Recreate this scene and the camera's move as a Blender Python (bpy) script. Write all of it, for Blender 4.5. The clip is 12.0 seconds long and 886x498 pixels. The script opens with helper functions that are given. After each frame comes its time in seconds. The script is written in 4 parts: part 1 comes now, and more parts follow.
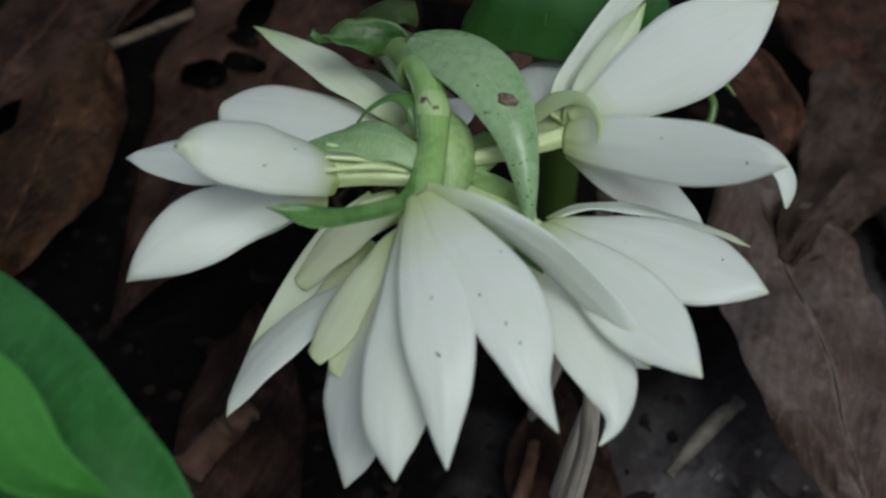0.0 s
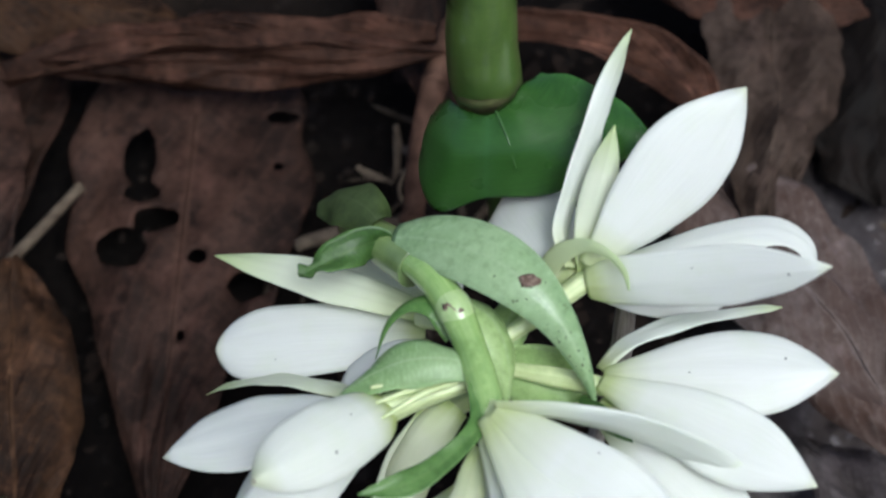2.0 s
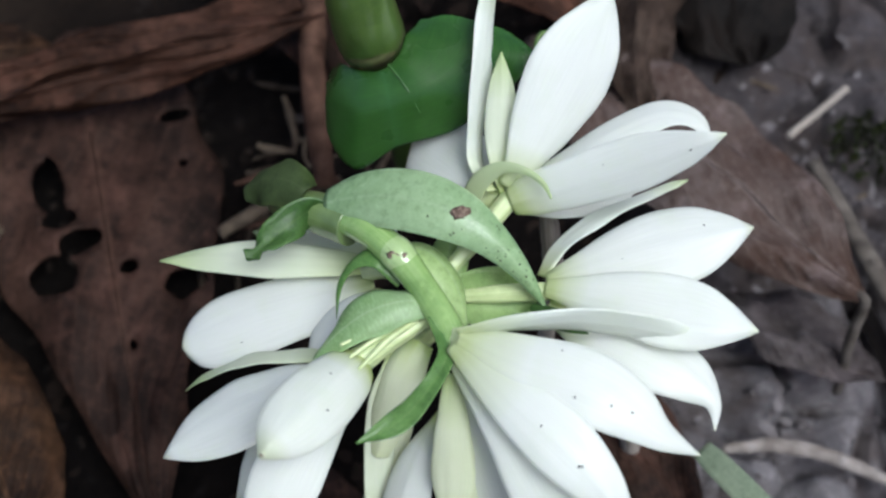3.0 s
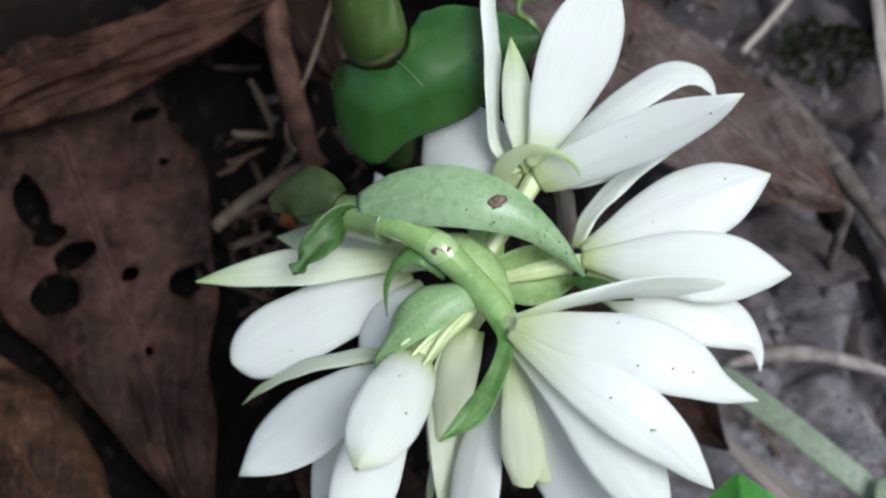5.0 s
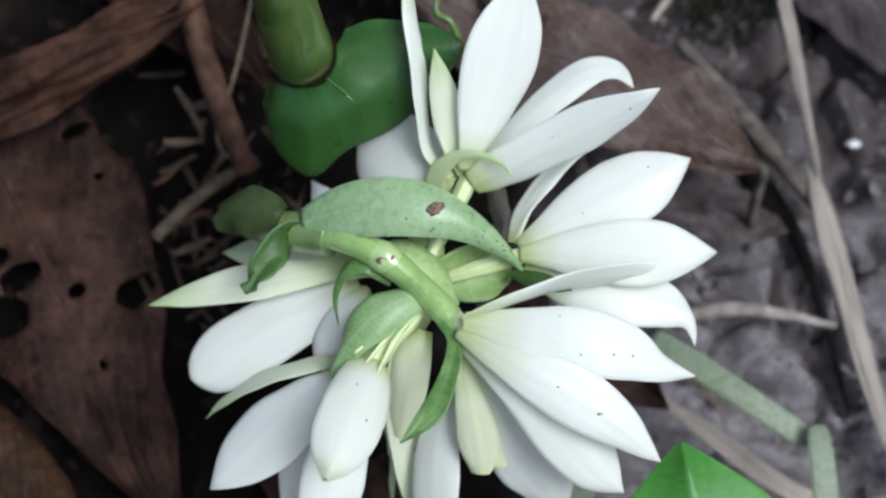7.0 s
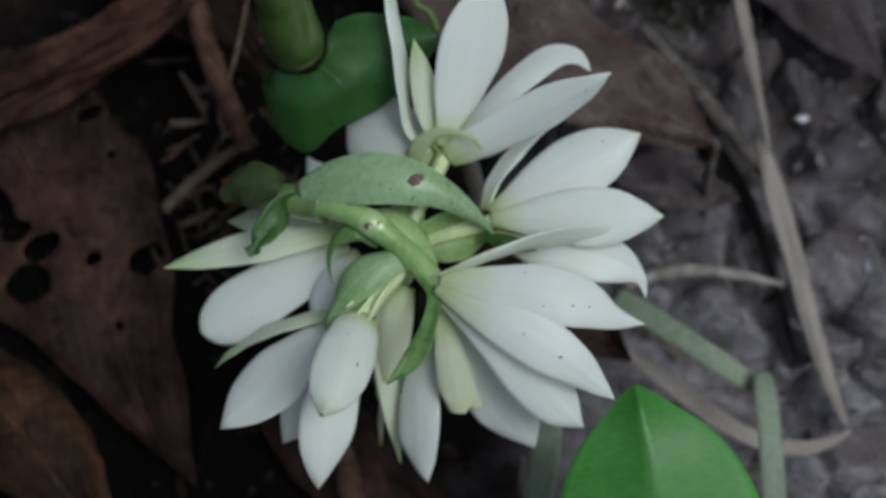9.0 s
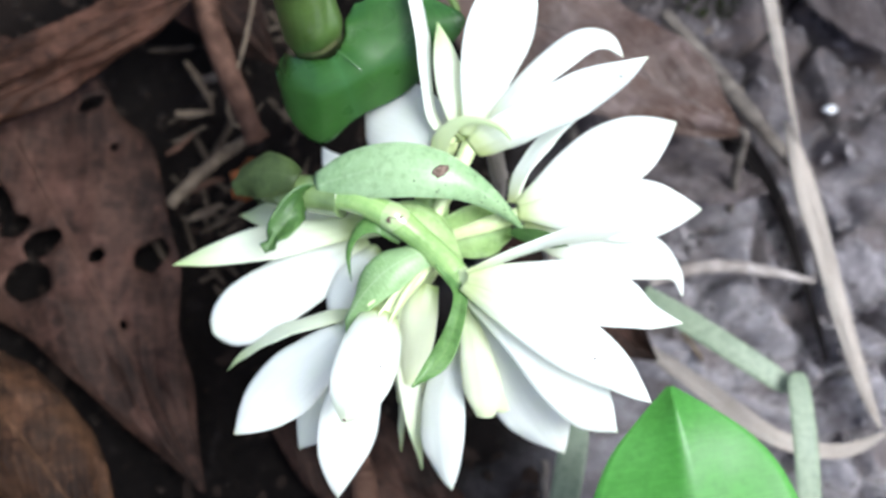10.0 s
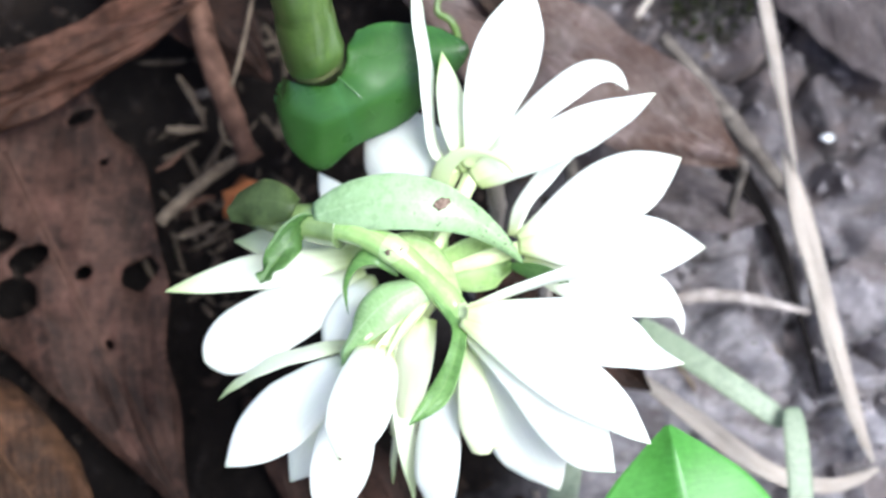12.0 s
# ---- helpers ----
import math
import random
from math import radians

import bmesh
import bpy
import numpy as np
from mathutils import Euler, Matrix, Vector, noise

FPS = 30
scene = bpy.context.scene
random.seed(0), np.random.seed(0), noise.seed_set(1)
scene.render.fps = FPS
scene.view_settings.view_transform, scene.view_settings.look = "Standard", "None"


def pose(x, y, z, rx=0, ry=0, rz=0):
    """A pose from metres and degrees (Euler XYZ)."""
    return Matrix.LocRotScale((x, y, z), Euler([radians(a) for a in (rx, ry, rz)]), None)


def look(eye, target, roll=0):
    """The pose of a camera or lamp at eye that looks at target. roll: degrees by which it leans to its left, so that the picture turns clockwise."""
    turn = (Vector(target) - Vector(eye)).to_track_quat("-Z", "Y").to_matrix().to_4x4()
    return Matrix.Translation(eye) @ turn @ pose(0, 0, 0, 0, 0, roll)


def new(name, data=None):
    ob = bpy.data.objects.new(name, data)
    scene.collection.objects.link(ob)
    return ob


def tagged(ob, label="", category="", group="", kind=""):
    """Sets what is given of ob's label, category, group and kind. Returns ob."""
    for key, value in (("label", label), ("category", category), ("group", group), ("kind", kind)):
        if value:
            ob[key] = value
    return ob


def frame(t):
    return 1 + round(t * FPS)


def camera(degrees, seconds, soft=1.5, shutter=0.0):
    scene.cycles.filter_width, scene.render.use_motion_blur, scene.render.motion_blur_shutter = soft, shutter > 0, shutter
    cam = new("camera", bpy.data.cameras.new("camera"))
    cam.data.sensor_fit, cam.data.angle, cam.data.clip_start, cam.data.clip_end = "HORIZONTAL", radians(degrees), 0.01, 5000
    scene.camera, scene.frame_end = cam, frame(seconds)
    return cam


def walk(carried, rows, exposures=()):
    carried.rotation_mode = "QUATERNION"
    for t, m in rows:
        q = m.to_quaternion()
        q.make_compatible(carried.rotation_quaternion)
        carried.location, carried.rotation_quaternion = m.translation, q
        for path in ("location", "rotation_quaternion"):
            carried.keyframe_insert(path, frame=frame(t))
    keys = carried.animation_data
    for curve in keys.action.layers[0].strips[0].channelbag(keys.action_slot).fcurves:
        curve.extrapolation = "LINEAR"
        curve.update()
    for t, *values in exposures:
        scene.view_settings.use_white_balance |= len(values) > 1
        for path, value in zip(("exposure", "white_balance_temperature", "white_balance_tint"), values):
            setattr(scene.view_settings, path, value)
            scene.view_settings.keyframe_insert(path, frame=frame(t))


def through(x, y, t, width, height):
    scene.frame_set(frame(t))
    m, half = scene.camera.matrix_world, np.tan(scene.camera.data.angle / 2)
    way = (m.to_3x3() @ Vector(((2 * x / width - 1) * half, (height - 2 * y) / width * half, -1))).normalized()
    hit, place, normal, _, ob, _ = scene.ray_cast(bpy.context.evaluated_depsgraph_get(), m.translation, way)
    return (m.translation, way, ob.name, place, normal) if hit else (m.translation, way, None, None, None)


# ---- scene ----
cam = camera(35.78, 12.0, soft=2.5)
# a small lens close to its subject: focused on the flowers
cam.data.dof.use_dof = True
cam.data.dof.focus_distance, cam.data.dof.aperture_fstop = 0.168, 25.0
PATH = [
    (0, (0.06765, -0.07195, 0.17361), (0.00531, -0.01028, 0.05192), 8.30),
    (0.3, (0.05533, -0.07030, 0.17729), (-0.00381, -0.01009, 0.05329), 8.68),
    (0.5, (0.05023, -0.06876, 0.17986), (-0.00761, -0.00808, 0.05546), 8.86),
    (0.8, (0.04390, -0.06390, 0.18005), (-0.01166, -0.00341, 0.05454), 5.30),
    (1, (0.03742, -0.06662, 0.18138), (-0.01540, -0.00581, 0.05484), 3.04),
    (1.5, (0.03194, -0.06374, 0.18438), (-0.01464, -0.00080, 0.05645), 3.11),
    (2, (0.02387, -0.05994, 0.19307), (-0.01244, 0.00215, 0.06144), -0.05),
    (2.5, (0.02061, -0.06261, 0.19926), (-0.00758, -0.00021, 0.06580), -3.76),
    (3, (0.02081, -0.06593, 0.20298), (-0.00203, -0.00458, 0.06802), -5.17),
    (3.2, (0.01979, -0.06601, 0.20214), (-0.00181, -0.00497, 0.06684), -5.38),
    (4.8, (0.00267, -0.05922, 0.21182), (-0.00789, -0.00571, 0.07209), -3.92),
    (5, (0.00055, -0.06073, 0.21291), (-0.00783, -0.00753, 0.07292), -2.69),
    (5.5, (-0.00199, -0.06041, 0.21831), (-0.00765, -0.00933, 0.07738), -1.95),
    (6, (-0.00085, -0.05715, 0.22190), (-0.00382, -0.00771, 0.08031), -0.67),
    (6.5, (-0.00122, -0.05682, 0.22143), (-0.00297, -0.00831, 0.07950), -0.51),
    (7, (-0.00220, -0.05568, 0.22297), (-0.00176, -0.00810, 0.08071), 1.38),
    (7.2, (-0.00289, -0.05697, 0.22179), (-0.00222, -0.00947, 0.07951), 1.58),
    (8.8, (0.00012, -0.06419, 0.24488), (0.00149, -0.01906, 0.10183), 2.02),
    (9, (-0.00056, -0.06486, 0.24566), (0.00081, -0.01970, 0.10262), 1.97),
    (9.5, (-0.00231, -0.06352, 0.24180), (-0.00029, -0.01851, 0.09873), 2.69),
    (10, (-0.00503, -0.06183, 0.23529), (-0.00292, -0.01700, 0.09216), 2.80),
    (10.5, (-0.00566, -0.06174, 0.23287), (-0.00329, -0.01649, 0.08988), 3.25),
    (11, (-0.00592, -0.06128, 0.23239), (-0.00280, -0.01636, 0.08931), 4.49),
    (11.5, (-0.00682, -0.05955, 0.23261), (-0.00286, -0.01481, 0.08949), 5.84),
    (12, (-0.00828, -0.05604, 0.23348), (-0.00353, -0.01153, 0.09032), 7.25),
]
EXPOSURES = [(0.0, -0.54, 6350, 3), (0.5, -0.56, 6350, 4), (0.9, -0.16, 6290, 7), (1.5, 0.2, 6270, 9), (2.5, 0.36, 6220, 10), (7.2, 0.38, 6220, 10), (8.8, -0.68, 6185, 5),
             (9.1, -0.4, 6185, 6), (9.6, 0.5, 6220, 8), (10.1, 1.36, 6185, 10), (12.0, 1.66, 6185, 11)]
walk(cam, [(t, look(eye, target, roll)) for t, eye, target, roll in PATH], EXPOSURES)

# ---- light: soft forest shade under an open canopy ----
world = bpy.data.worlds.new("forest_sky")
scene.world = world
world.use_nodes = True
wn = world.node_tree.nodes
sky = wn.new("ShaderNodeTexSky")
sky.sky_type = "NISHITA"
sky.sun_disc = False
sky.air_density, sky.dust_density, sky.ozone_density = 0.6, 4.0, 0.6
sky.sun_elevation, sky.sun_rotation = radians(66), radians(106)
world.node_tree.links.new(sky.outputs["Color"], wn["Background"].inputs["Color"])
wn["Background"].inputs["Strength"].default_value = 0.125
sun = new("sun", bpy.data.lights.new("sun", "SUN"))
sun.data.energy, sun.data.angle, sun.data.color = 1.95, radians(28), (0.86, 0.97, 1.0)
sun.matrix_world = look((0.42, -0.12, 1.0), (0, 0, 0))

# ---- materials ----
CM = 0.01


def mat(name):
    m = bpy.data.materials.new(name)
    m.use_nodes = True
    nt = m.node_tree
    return m, nt, nt.nodes["Principled BSDF"]


def node(nt, kind, **sets):
    n = nt.nodes.new(kind)
    for key, value in sets.items():
        if key in n.inputs:
            n.inputs[key].default_value = value
    return n


def ramp(nt, fac, stops):
    r = nt.nodes.new("ShaderNodeValToRGB")
    while len(r.color_ramp.elements) < len(stops):
        r.color_ramp.elements.new(0.5)
    for e, (p, c) in zip(r.color_ramp.elements, stops):
        e.position, e.color = p, (*c, 1)
    nt.links.new(fac, r.inputs["Fac"])
    return r.outputs["Color"]


def mix(nt, fac, a, b, blend="MIX"):
    m = nt.nodes.new("ShaderNodeMix")
    m.data_type, m.blend_type = "RGBA", blend
    for sock, v in ((m.inputs[0], fac), (m.inputs[6], a), (m.inputs[7], b)):
        if hasattr(v, "links"):
            nt.links.new(v, sock)
        elif isinstance(v, (int, float)):
            sock.default_value = v
        else:
            sock.default_value = (*v, 1)
    return m.outputs[2]


def noise_tex(nt, coord, scale, detail=3.0, stretch=None, rough=0.5):
    n = node(nt, "ShaderNodeTexNoise", Scale=scale, Detail=detail, Roughness=rough)
    if stretch:
        mp = nt.nodes.new("ShaderNodeMapping")
        mp.inputs["Scale"].default_value = stretch
        nt.links.new(coord, mp.inputs["Vector"])
        coord = mp.outputs["Vector"]
    nt.links.new(coord, n.inputs["Vector"])
    return n.outputs["Fac"]


def bump(nt, bsdf, height, strength, distance):
    b = node(nt, "ShaderNodeBump", Strength=strength, Distance=distance)
    nt.links.new(height, b.inputs["Height"])
    nt.links.new(b.outputs["Normal"], bsdf.inputs["Normal"])
    return b


def coords(nt):
    c = nt.nodes.new("ShaderNodeTexCoord")
    s = nt.nodes.new("ShaderNodeSeparateXYZ")
    nt.links.new(c.outputs["UV"], s.inputs["Vector"])
    return c, s.outputs["X"], s.outputs["Y"]


def translucent(nt, bsdf, colour, amount):
    """Thin tissue: part of the light goes through."""
    tr = nt.nodes.new("ShaderNodeBsdfTranslucent")
    if hasattr(colour, "links"):
        nt.links.new(colour, tr.inputs["Color"])
    else:
        tr.inputs["Color"].default_value = (*colour, 1)
    ms = nt.nodes.new("ShaderNodeMixShader")
    ms.inputs["Fac"].default_value = amount
    out = nt.nodes["Material Output"]
    nt.links.new(bsdf.outputs["BSDF"], ms.inputs[1])
    nt.links.new(tr.outputs["BSDF"], ms.inputs[2])
    nt.links.new(ms.outputs["Shader"], out.inputs["Surface"])


def petal_material(name, body, base_tint, tip_tint, tip_from=0.9, base_to=0.14, through=0.38):
    """Waxy petal: pale body, yellow-green foot, faintly green tip and midline, fine veins along it."""
    m, nt, b = mat(name)
    c, u, v = coords(nt)
    half = [(x + y) / 2 for x, y in zip(base_tint, body)]
    along = ramp(nt, v, [(0.0, base_tint), (base_to * 0.45, base_tint), (base_to, half), (base_to * 2.2, body), (tip_from, body), (1.0, tip_tint)])
    veins = noise_tex(nt, c.outputs["UV"], 9.0, 2.0, (3.2, 0.35, 1))
    fine = noise_tex(nt, c.outputs["UV"], 30.0, 3.0, (2.6, 0.16, 1))
    blot = noise_tex(nt, c.outputs["Object"], 260.0, 4.0)
    cell = noise_tex(nt, c.outputs["Object"], 2600.0, 2.0)
    green = [x * y for x, y in zip(body, (0.9, 0.95, 0.82))]
    col = mix(nt, ramp(nt, veins, [(0.35, (0, 0, 0)), (0.75, (0.4,) * 3)]), along, [x * 0.86 for x in body])
    col = mix(nt, ramp(nt, fine, [(0.45, (0, 0, 0)), (0.7, (0.28,) * 3)]), col, green)
    col = mix(nt, ramp(nt, blot, [(0.48, (0, 0, 0)), (0.8, (0.4,) * 3)]), col, green)
    nt.links.new(col, b.inputs["Base Color"])
    b.inputs["Roughness"].default_value = 0.36
    b.inputs["Specular IOR Level"].default_value = 0.4
    b.inputs["Coat Weight"].default_value = 0.25
    b.inputs["Coat Roughness"].default_value = 0.22
    bump(nt, b, mix(nt, 0.35, mix(nt, 0.5, veins, fine), cell), 0.22, 0.0003)
    translucent(nt, b, mix(nt, 1.0, col, (1.0, 0.99, 0.93), "MULTIPLY"), through)
    return m


def leaf_material(name, dark, light, midrib, gloss=0.35, through=0.2, vein=0.3, mottle=1.0):
    """Living leaf: mottled green, a paler midrib and fine side veins."""
    m, nt, b = mat(name)
    c, u, v = coords(nt)
    big = noise_tex(nt, c.outputs["Object"], 90.0, 4.0)
    col = mix(nt, ramp(nt, big, [(0.3, (0, 0, 0)), (0.7, (1, 1, 1))]), dark, light)
    fine = noise_tex(nt, c.outputs["UV"], 14.0, 3.0, (0.25, 4.0, 1))
    col = mix(nt, ramp(nt, fine, [(0.45, (0, 0, 0)), (0.7, (vein,) * 3)]), col, [x * 1.35 for x in light])
    rib = nt.nodes.new("ShaderNodeMath")
    rib.operation = "ABSOLUTE"
    nt.links.new(u, rib.inputs[0])
    col = mix(nt, ramp(nt, rib.outputs[0], [(0.0, (0.55,) * 3), (0.03, (0.25,) * 3), (0.1, (0, 0, 0))]), col, midrib)
    col = mix(nt, ramp(nt, rib.outputs[0], [(0.86, (0, 0, 0)), (0.97, (0.35,) * 3)]), col, [min(1, x * 1.5) for x in light])
    fleck = noise_tex(nt, c.outputs["Object"], 800.0, 5.0, None, 0.65)
    col = mix(nt, ramp(nt, fleck, [(0.35, (0.4 * mottle,) * 3), (0.5, (0, 0, 0))]), col, [x * 0.6 for x in dark])
    col = mix(nt, ramp(nt, fleck, [(0.55, (0, 0, 0)), (0.75, (0.4 * mottle,) * 3)]), col, [min(1, x * 1.35) for x in light])
    nt.links.new(col, b.inputs["Base Color"])
    grain = noise_tex(nt, c.outputs["Object"], 1500.0, 3.0)
    sheen = nt.nodes.new("ShaderNodeMapRange")
    sheen.inputs["From Min"].default_value, sheen.inputs["From Max"].default_value = 0.3, 0.7
    sheen.inputs["To Min"].default_value, sheen.inputs["To Max"].default_value = gloss - 0.12, gloss + 0.15
    nt.links.new(big, sheen.inputs["Value"])
    nt.links.new(sheen.outputs["Result"], b.inputs["Roughness"])
    bump(nt, b, mix(nt, 0.5, fine, grain), 0.08 + 0.17 * mottle, 0.0004)
    translucent(nt, b, col, through)
    return m


def stem_material(name, dark, light, gloss=0.32, coat=0.9):
    m, nt, b = mat(name)
    c, u, v = coords(nt)
    lines = noise_tex(nt, c.outputs["UV"], 10.0, 3.0, (3.0, 0.2, 1))
    blot = noise_tex(nt, c.outputs["Object"], 240.0, 4.0)
    col = mix(nt, ramp(nt, lines, [(0.3, (0.3,) * 3), (0.7, (0.75,) * 3)]), dark, light)
    col = mix(nt, ramp(nt, blot, [(0.5, (0, 0, 0)), (0.7, (0.6,) * 3)]), col, [x * 0.75 for x in dark])
    fleck = noise_tex(nt, c.outputs["Object"], 900.0, 5.0, None, 0.65)
    col = mix(nt, ramp(nt, fleck, [(0.52, (0, 0, 0)), (0.75, (0.28,) * 3)]), col, [min(1, x * 1.4) for x in light])
    nt.links.new(col, b.inputs["Base Color"])
    b.inputs["Roughness"].default_value = gloss
    b.inputs["Coat Weight"].default_value = coat
    b.inputs["Coat Roughness"].default_value = 0.09
    bump(nt, b, mix(nt, 0.4, lines, fleck), 0.22, 0.0004)
    translucent(nt, b, col, 0.12)
    return m


def litter_material(name, dark, light, stain, gloss=0.6):
    """Dead leaf: two browns, dark blotches of rot, veins and crumpled fine relief."""
    m, nt, b = mat(name)
    c, u, v = coords(nt)
    info = nt.nodes.new("ShaderNodeObjectInfo")
    big = noise_tex(nt, c.outputs["Object"], 75.0, 5.0, None, 0.6)
    mid = noise_tex(nt, c.outputs["Object"], 300.0, 3.0)
    col = mix(nt, ramp(nt, big, [(0.38, (0, 0, 0)), (0.68, (1, 1, 1))]), dark, light)
    col = mix(nt, ramp(nt, mid, [(0.48, (0, 0, 0)), (0.7, (0.75,) * 3)]), col, stain)
    patch_n = noise_tex(nt, c.outputs["Object"], 130.0, 5.0, None, 0.65)
    col = mix(nt, ramp(nt, patch_n, [(0.52, (0, 0, 0)), (0.72, (0.6,) * 3)]), col, [x * y for x, y in zip(light, (1.6, 1.5, 1.55))])
    veins = node(nt, "ShaderNodeTexWave", Scale=1.6, Distortion=2.2, Detail=2.0)
    mp = nt.nodes.new("ShaderNodeMapping")
    mp.inputs["Scale"].default_value = (1.2, 7.0, 1)
    mp.inputs["Rotation"].default_value = (0, 0, 0.5)
    nt.links.new(c.outputs["UV"], mp.inputs["Vector"])
    nt.links.new(mp.outputs["Vector"], veins.inputs["Vector"])
    col = mix(nt, ramp(nt, veins.outputs["Fac"], [(0.9, (0, 0, 0)), (1.0, (0.12,) * 3)]), col, [min(1, x * 1.7) for x in light])
    rib = nt.nodes.new("ShaderNodeMath")
    rib.operation = "ABSOLUTE"
    nt.links.new(u, rib.inputs[0])
    col = mix(nt, ramp(nt, rib.outputs[0], [(0.0, (0.7,) * 3), (0.03, (0.4,) * 3), (0.06, (0, 0, 0))]), col, [min(1, x * 1.5) for x in light])
    speck = noise_tex(nt, c.outputs["Object"], 700.0, 6.0, None, 0.7)
    col = mix(nt, ramp(nt, speck, [(0.35, (0.45,) * 3), (0.5, (0, 0, 0))]), col, stain)
    col = mix(nt, ramp(nt, speck, [(0.55, (0, 0, 0)), (0.72, (0.35,) * 3)]), col, [min(1, x * 1.8) for x in light])
    hue = node(nt, "ShaderNodeHueSaturation")
    rnd = nt.nodes.new("ShaderNodeMapRange")
    rnd.inputs["To Min"].default_value, rnd.inputs["To Max"].default_value = 0.75, 1.25
    nt.links.new(info.outputs["Random"], rnd.inputs["Value"])
    nt.links.new(rnd.outputs["Result"], hue.inputs["Value"])
    nt.links.new(col, hue.inputs["Color"])
    nt.links.new(hue.outputs["Color"], b.inputs["Base Color"])
    b.inputs["Roughness"].default_value = gloss
    b.inputs["Specular IOR Level"].default_value = 0.1
    bump(nt, b, mix(nt, 0.12, mix(nt, 0.45, mid, speck), veins.outputs["Fac"]), 0.5, 0.0015)
    return m


def earth_material():
    """Dark humus, blacker for gap shade put into its colour, passing into grey crumbly clay, with pale grit."""
    m, nt, b = mat("forest_soil")
    c, u, v = coords(nt)
    big = noise_tex(nt, c.outputs["Object"], 40.0, 5.0)
    fine = noise_tex(nt, c.outputs["Object"], 500.0, 6.0, None, 0.7)
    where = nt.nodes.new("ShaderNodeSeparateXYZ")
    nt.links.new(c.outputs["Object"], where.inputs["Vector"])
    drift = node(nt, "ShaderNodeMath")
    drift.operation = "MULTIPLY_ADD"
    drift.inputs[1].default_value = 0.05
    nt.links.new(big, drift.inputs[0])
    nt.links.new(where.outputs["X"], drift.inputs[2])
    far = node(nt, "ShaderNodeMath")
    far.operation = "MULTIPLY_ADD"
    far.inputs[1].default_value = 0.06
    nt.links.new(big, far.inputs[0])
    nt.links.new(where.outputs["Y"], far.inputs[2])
    # canopy shade put into the clay colour: darker towards +Y
    shaded = ramp(nt, far.outputs[0], [(0.03, (0, 0, 0)), (0.085, (1, 1, 1))])
    dry = mix(nt, shaded, (0.265, 0.245, 0.258), (0.085, 0.075, 0.079))
    crust = mix(nt, shaded, (0.44, 0.415, 0.43), (0.15, 0.135, 0.14))
    # low X: dark humus with shade put into its colour, high X: grey clay
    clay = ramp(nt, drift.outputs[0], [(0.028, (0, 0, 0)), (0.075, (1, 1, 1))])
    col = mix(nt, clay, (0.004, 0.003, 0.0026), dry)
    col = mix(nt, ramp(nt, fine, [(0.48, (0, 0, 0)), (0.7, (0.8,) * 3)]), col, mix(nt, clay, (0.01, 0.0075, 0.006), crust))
    # rotten brown stains and dark cracks in the clay
    stain = noise_tex(nt, c.outputs["Object"], 70.0, 6.0, (1.0, 1.7, 1.0), 0.6)
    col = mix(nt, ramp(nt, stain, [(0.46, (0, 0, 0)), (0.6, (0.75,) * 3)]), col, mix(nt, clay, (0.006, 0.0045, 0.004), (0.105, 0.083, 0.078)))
    crack = noise_tex(nt, c.outputs["Object"], 120.0, 4.0, (1.6, 1.0, 1.0), 0.6)
    col = mix(nt, ramp(nt, crack, [(0.3, (0.8,) * 3), (0.4, (0, 0, 0))]), col, (0.02, 0.016, 0.015))
    # patchy brown forest soil all around the small clay spot
    flat = nt.nodes.new("ShaderNodeCombineXYZ")
    nt.links.new(where.outputs["X"], flat.inputs["X"])
    nt.links.new(where.outputs["Y"], flat.inputs["Y"])
    reach = nt.nodes.new("ShaderNodeVectorMath")
    reach.operation = "LENGTH"
    nt.links.new(flat.outputs["Vector"], reach.inputs[0])
    wild = node(nt, "ShaderNodeMath")
    wild.operation = "MULTIPLY_ADD"
    wild.inputs[1].default_value = 0.14
    nt.links.new(noise_tex(nt, c.outputs["Object"], 9.0, 5.0), wild.inputs[0])
    nt.links.new(reach.outputs["Value"], wild.inputs[2])
    patches = noise_tex(nt, c.outputs["Object"], 5.0, 8.0, None, 0.65)
    litter = mix(nt, ramp(nt, patches, [(0.35, (0, 0, 0)), (0.65, (1, 1, 1))]), (0.012, 0.008, 0.006), (0.07, 0.048, 0.036))
    bits = noise_tex(nt, c.outputs["Object"], 60.0, 6.0, None, 0.7)
    litter = mix(nt, ramp(nt, bits, [(0.5, (0, 0, 0)), (0.7, (0.8,) * 3)]), litter, (0.11, 0.075, 0.05))
    col = mix(nt, ramp(nt, wild.outputs[0], [(0.19, (0, 0, 0)), (0.27, (1, 1, 1))]), col, litter)
    nt.links.new(col, b.inputs["Base Color"])
    b.inputs["Roughness"].default_value = 0.9
    b.inputs["Specular IOR Level"].default_value = 0.06
    bump(nt, b, fine, 0.9, 0.002)
    return m


def plain_material(name, a, bcol, gloss, scale):
    m, nt, b = mat(name)
    c, u, v = coords(nt)
    n = noise_tex(nt, c.outputs["Object"], scale, 4.0)
    nt.links.new(mix(nt, ramp(nt, n, [(0.35, (0, 0, 0)), (0.65, (1, 1, 1))]), a, bcol), b.inputs["Base Color"])
    b.inputs["Roughness"].default_value = gloss
    b.inputs["Specular IOR Level"].default_value = 0.12
    bump(nt, b, n, 0.5, 0.001)
    return m


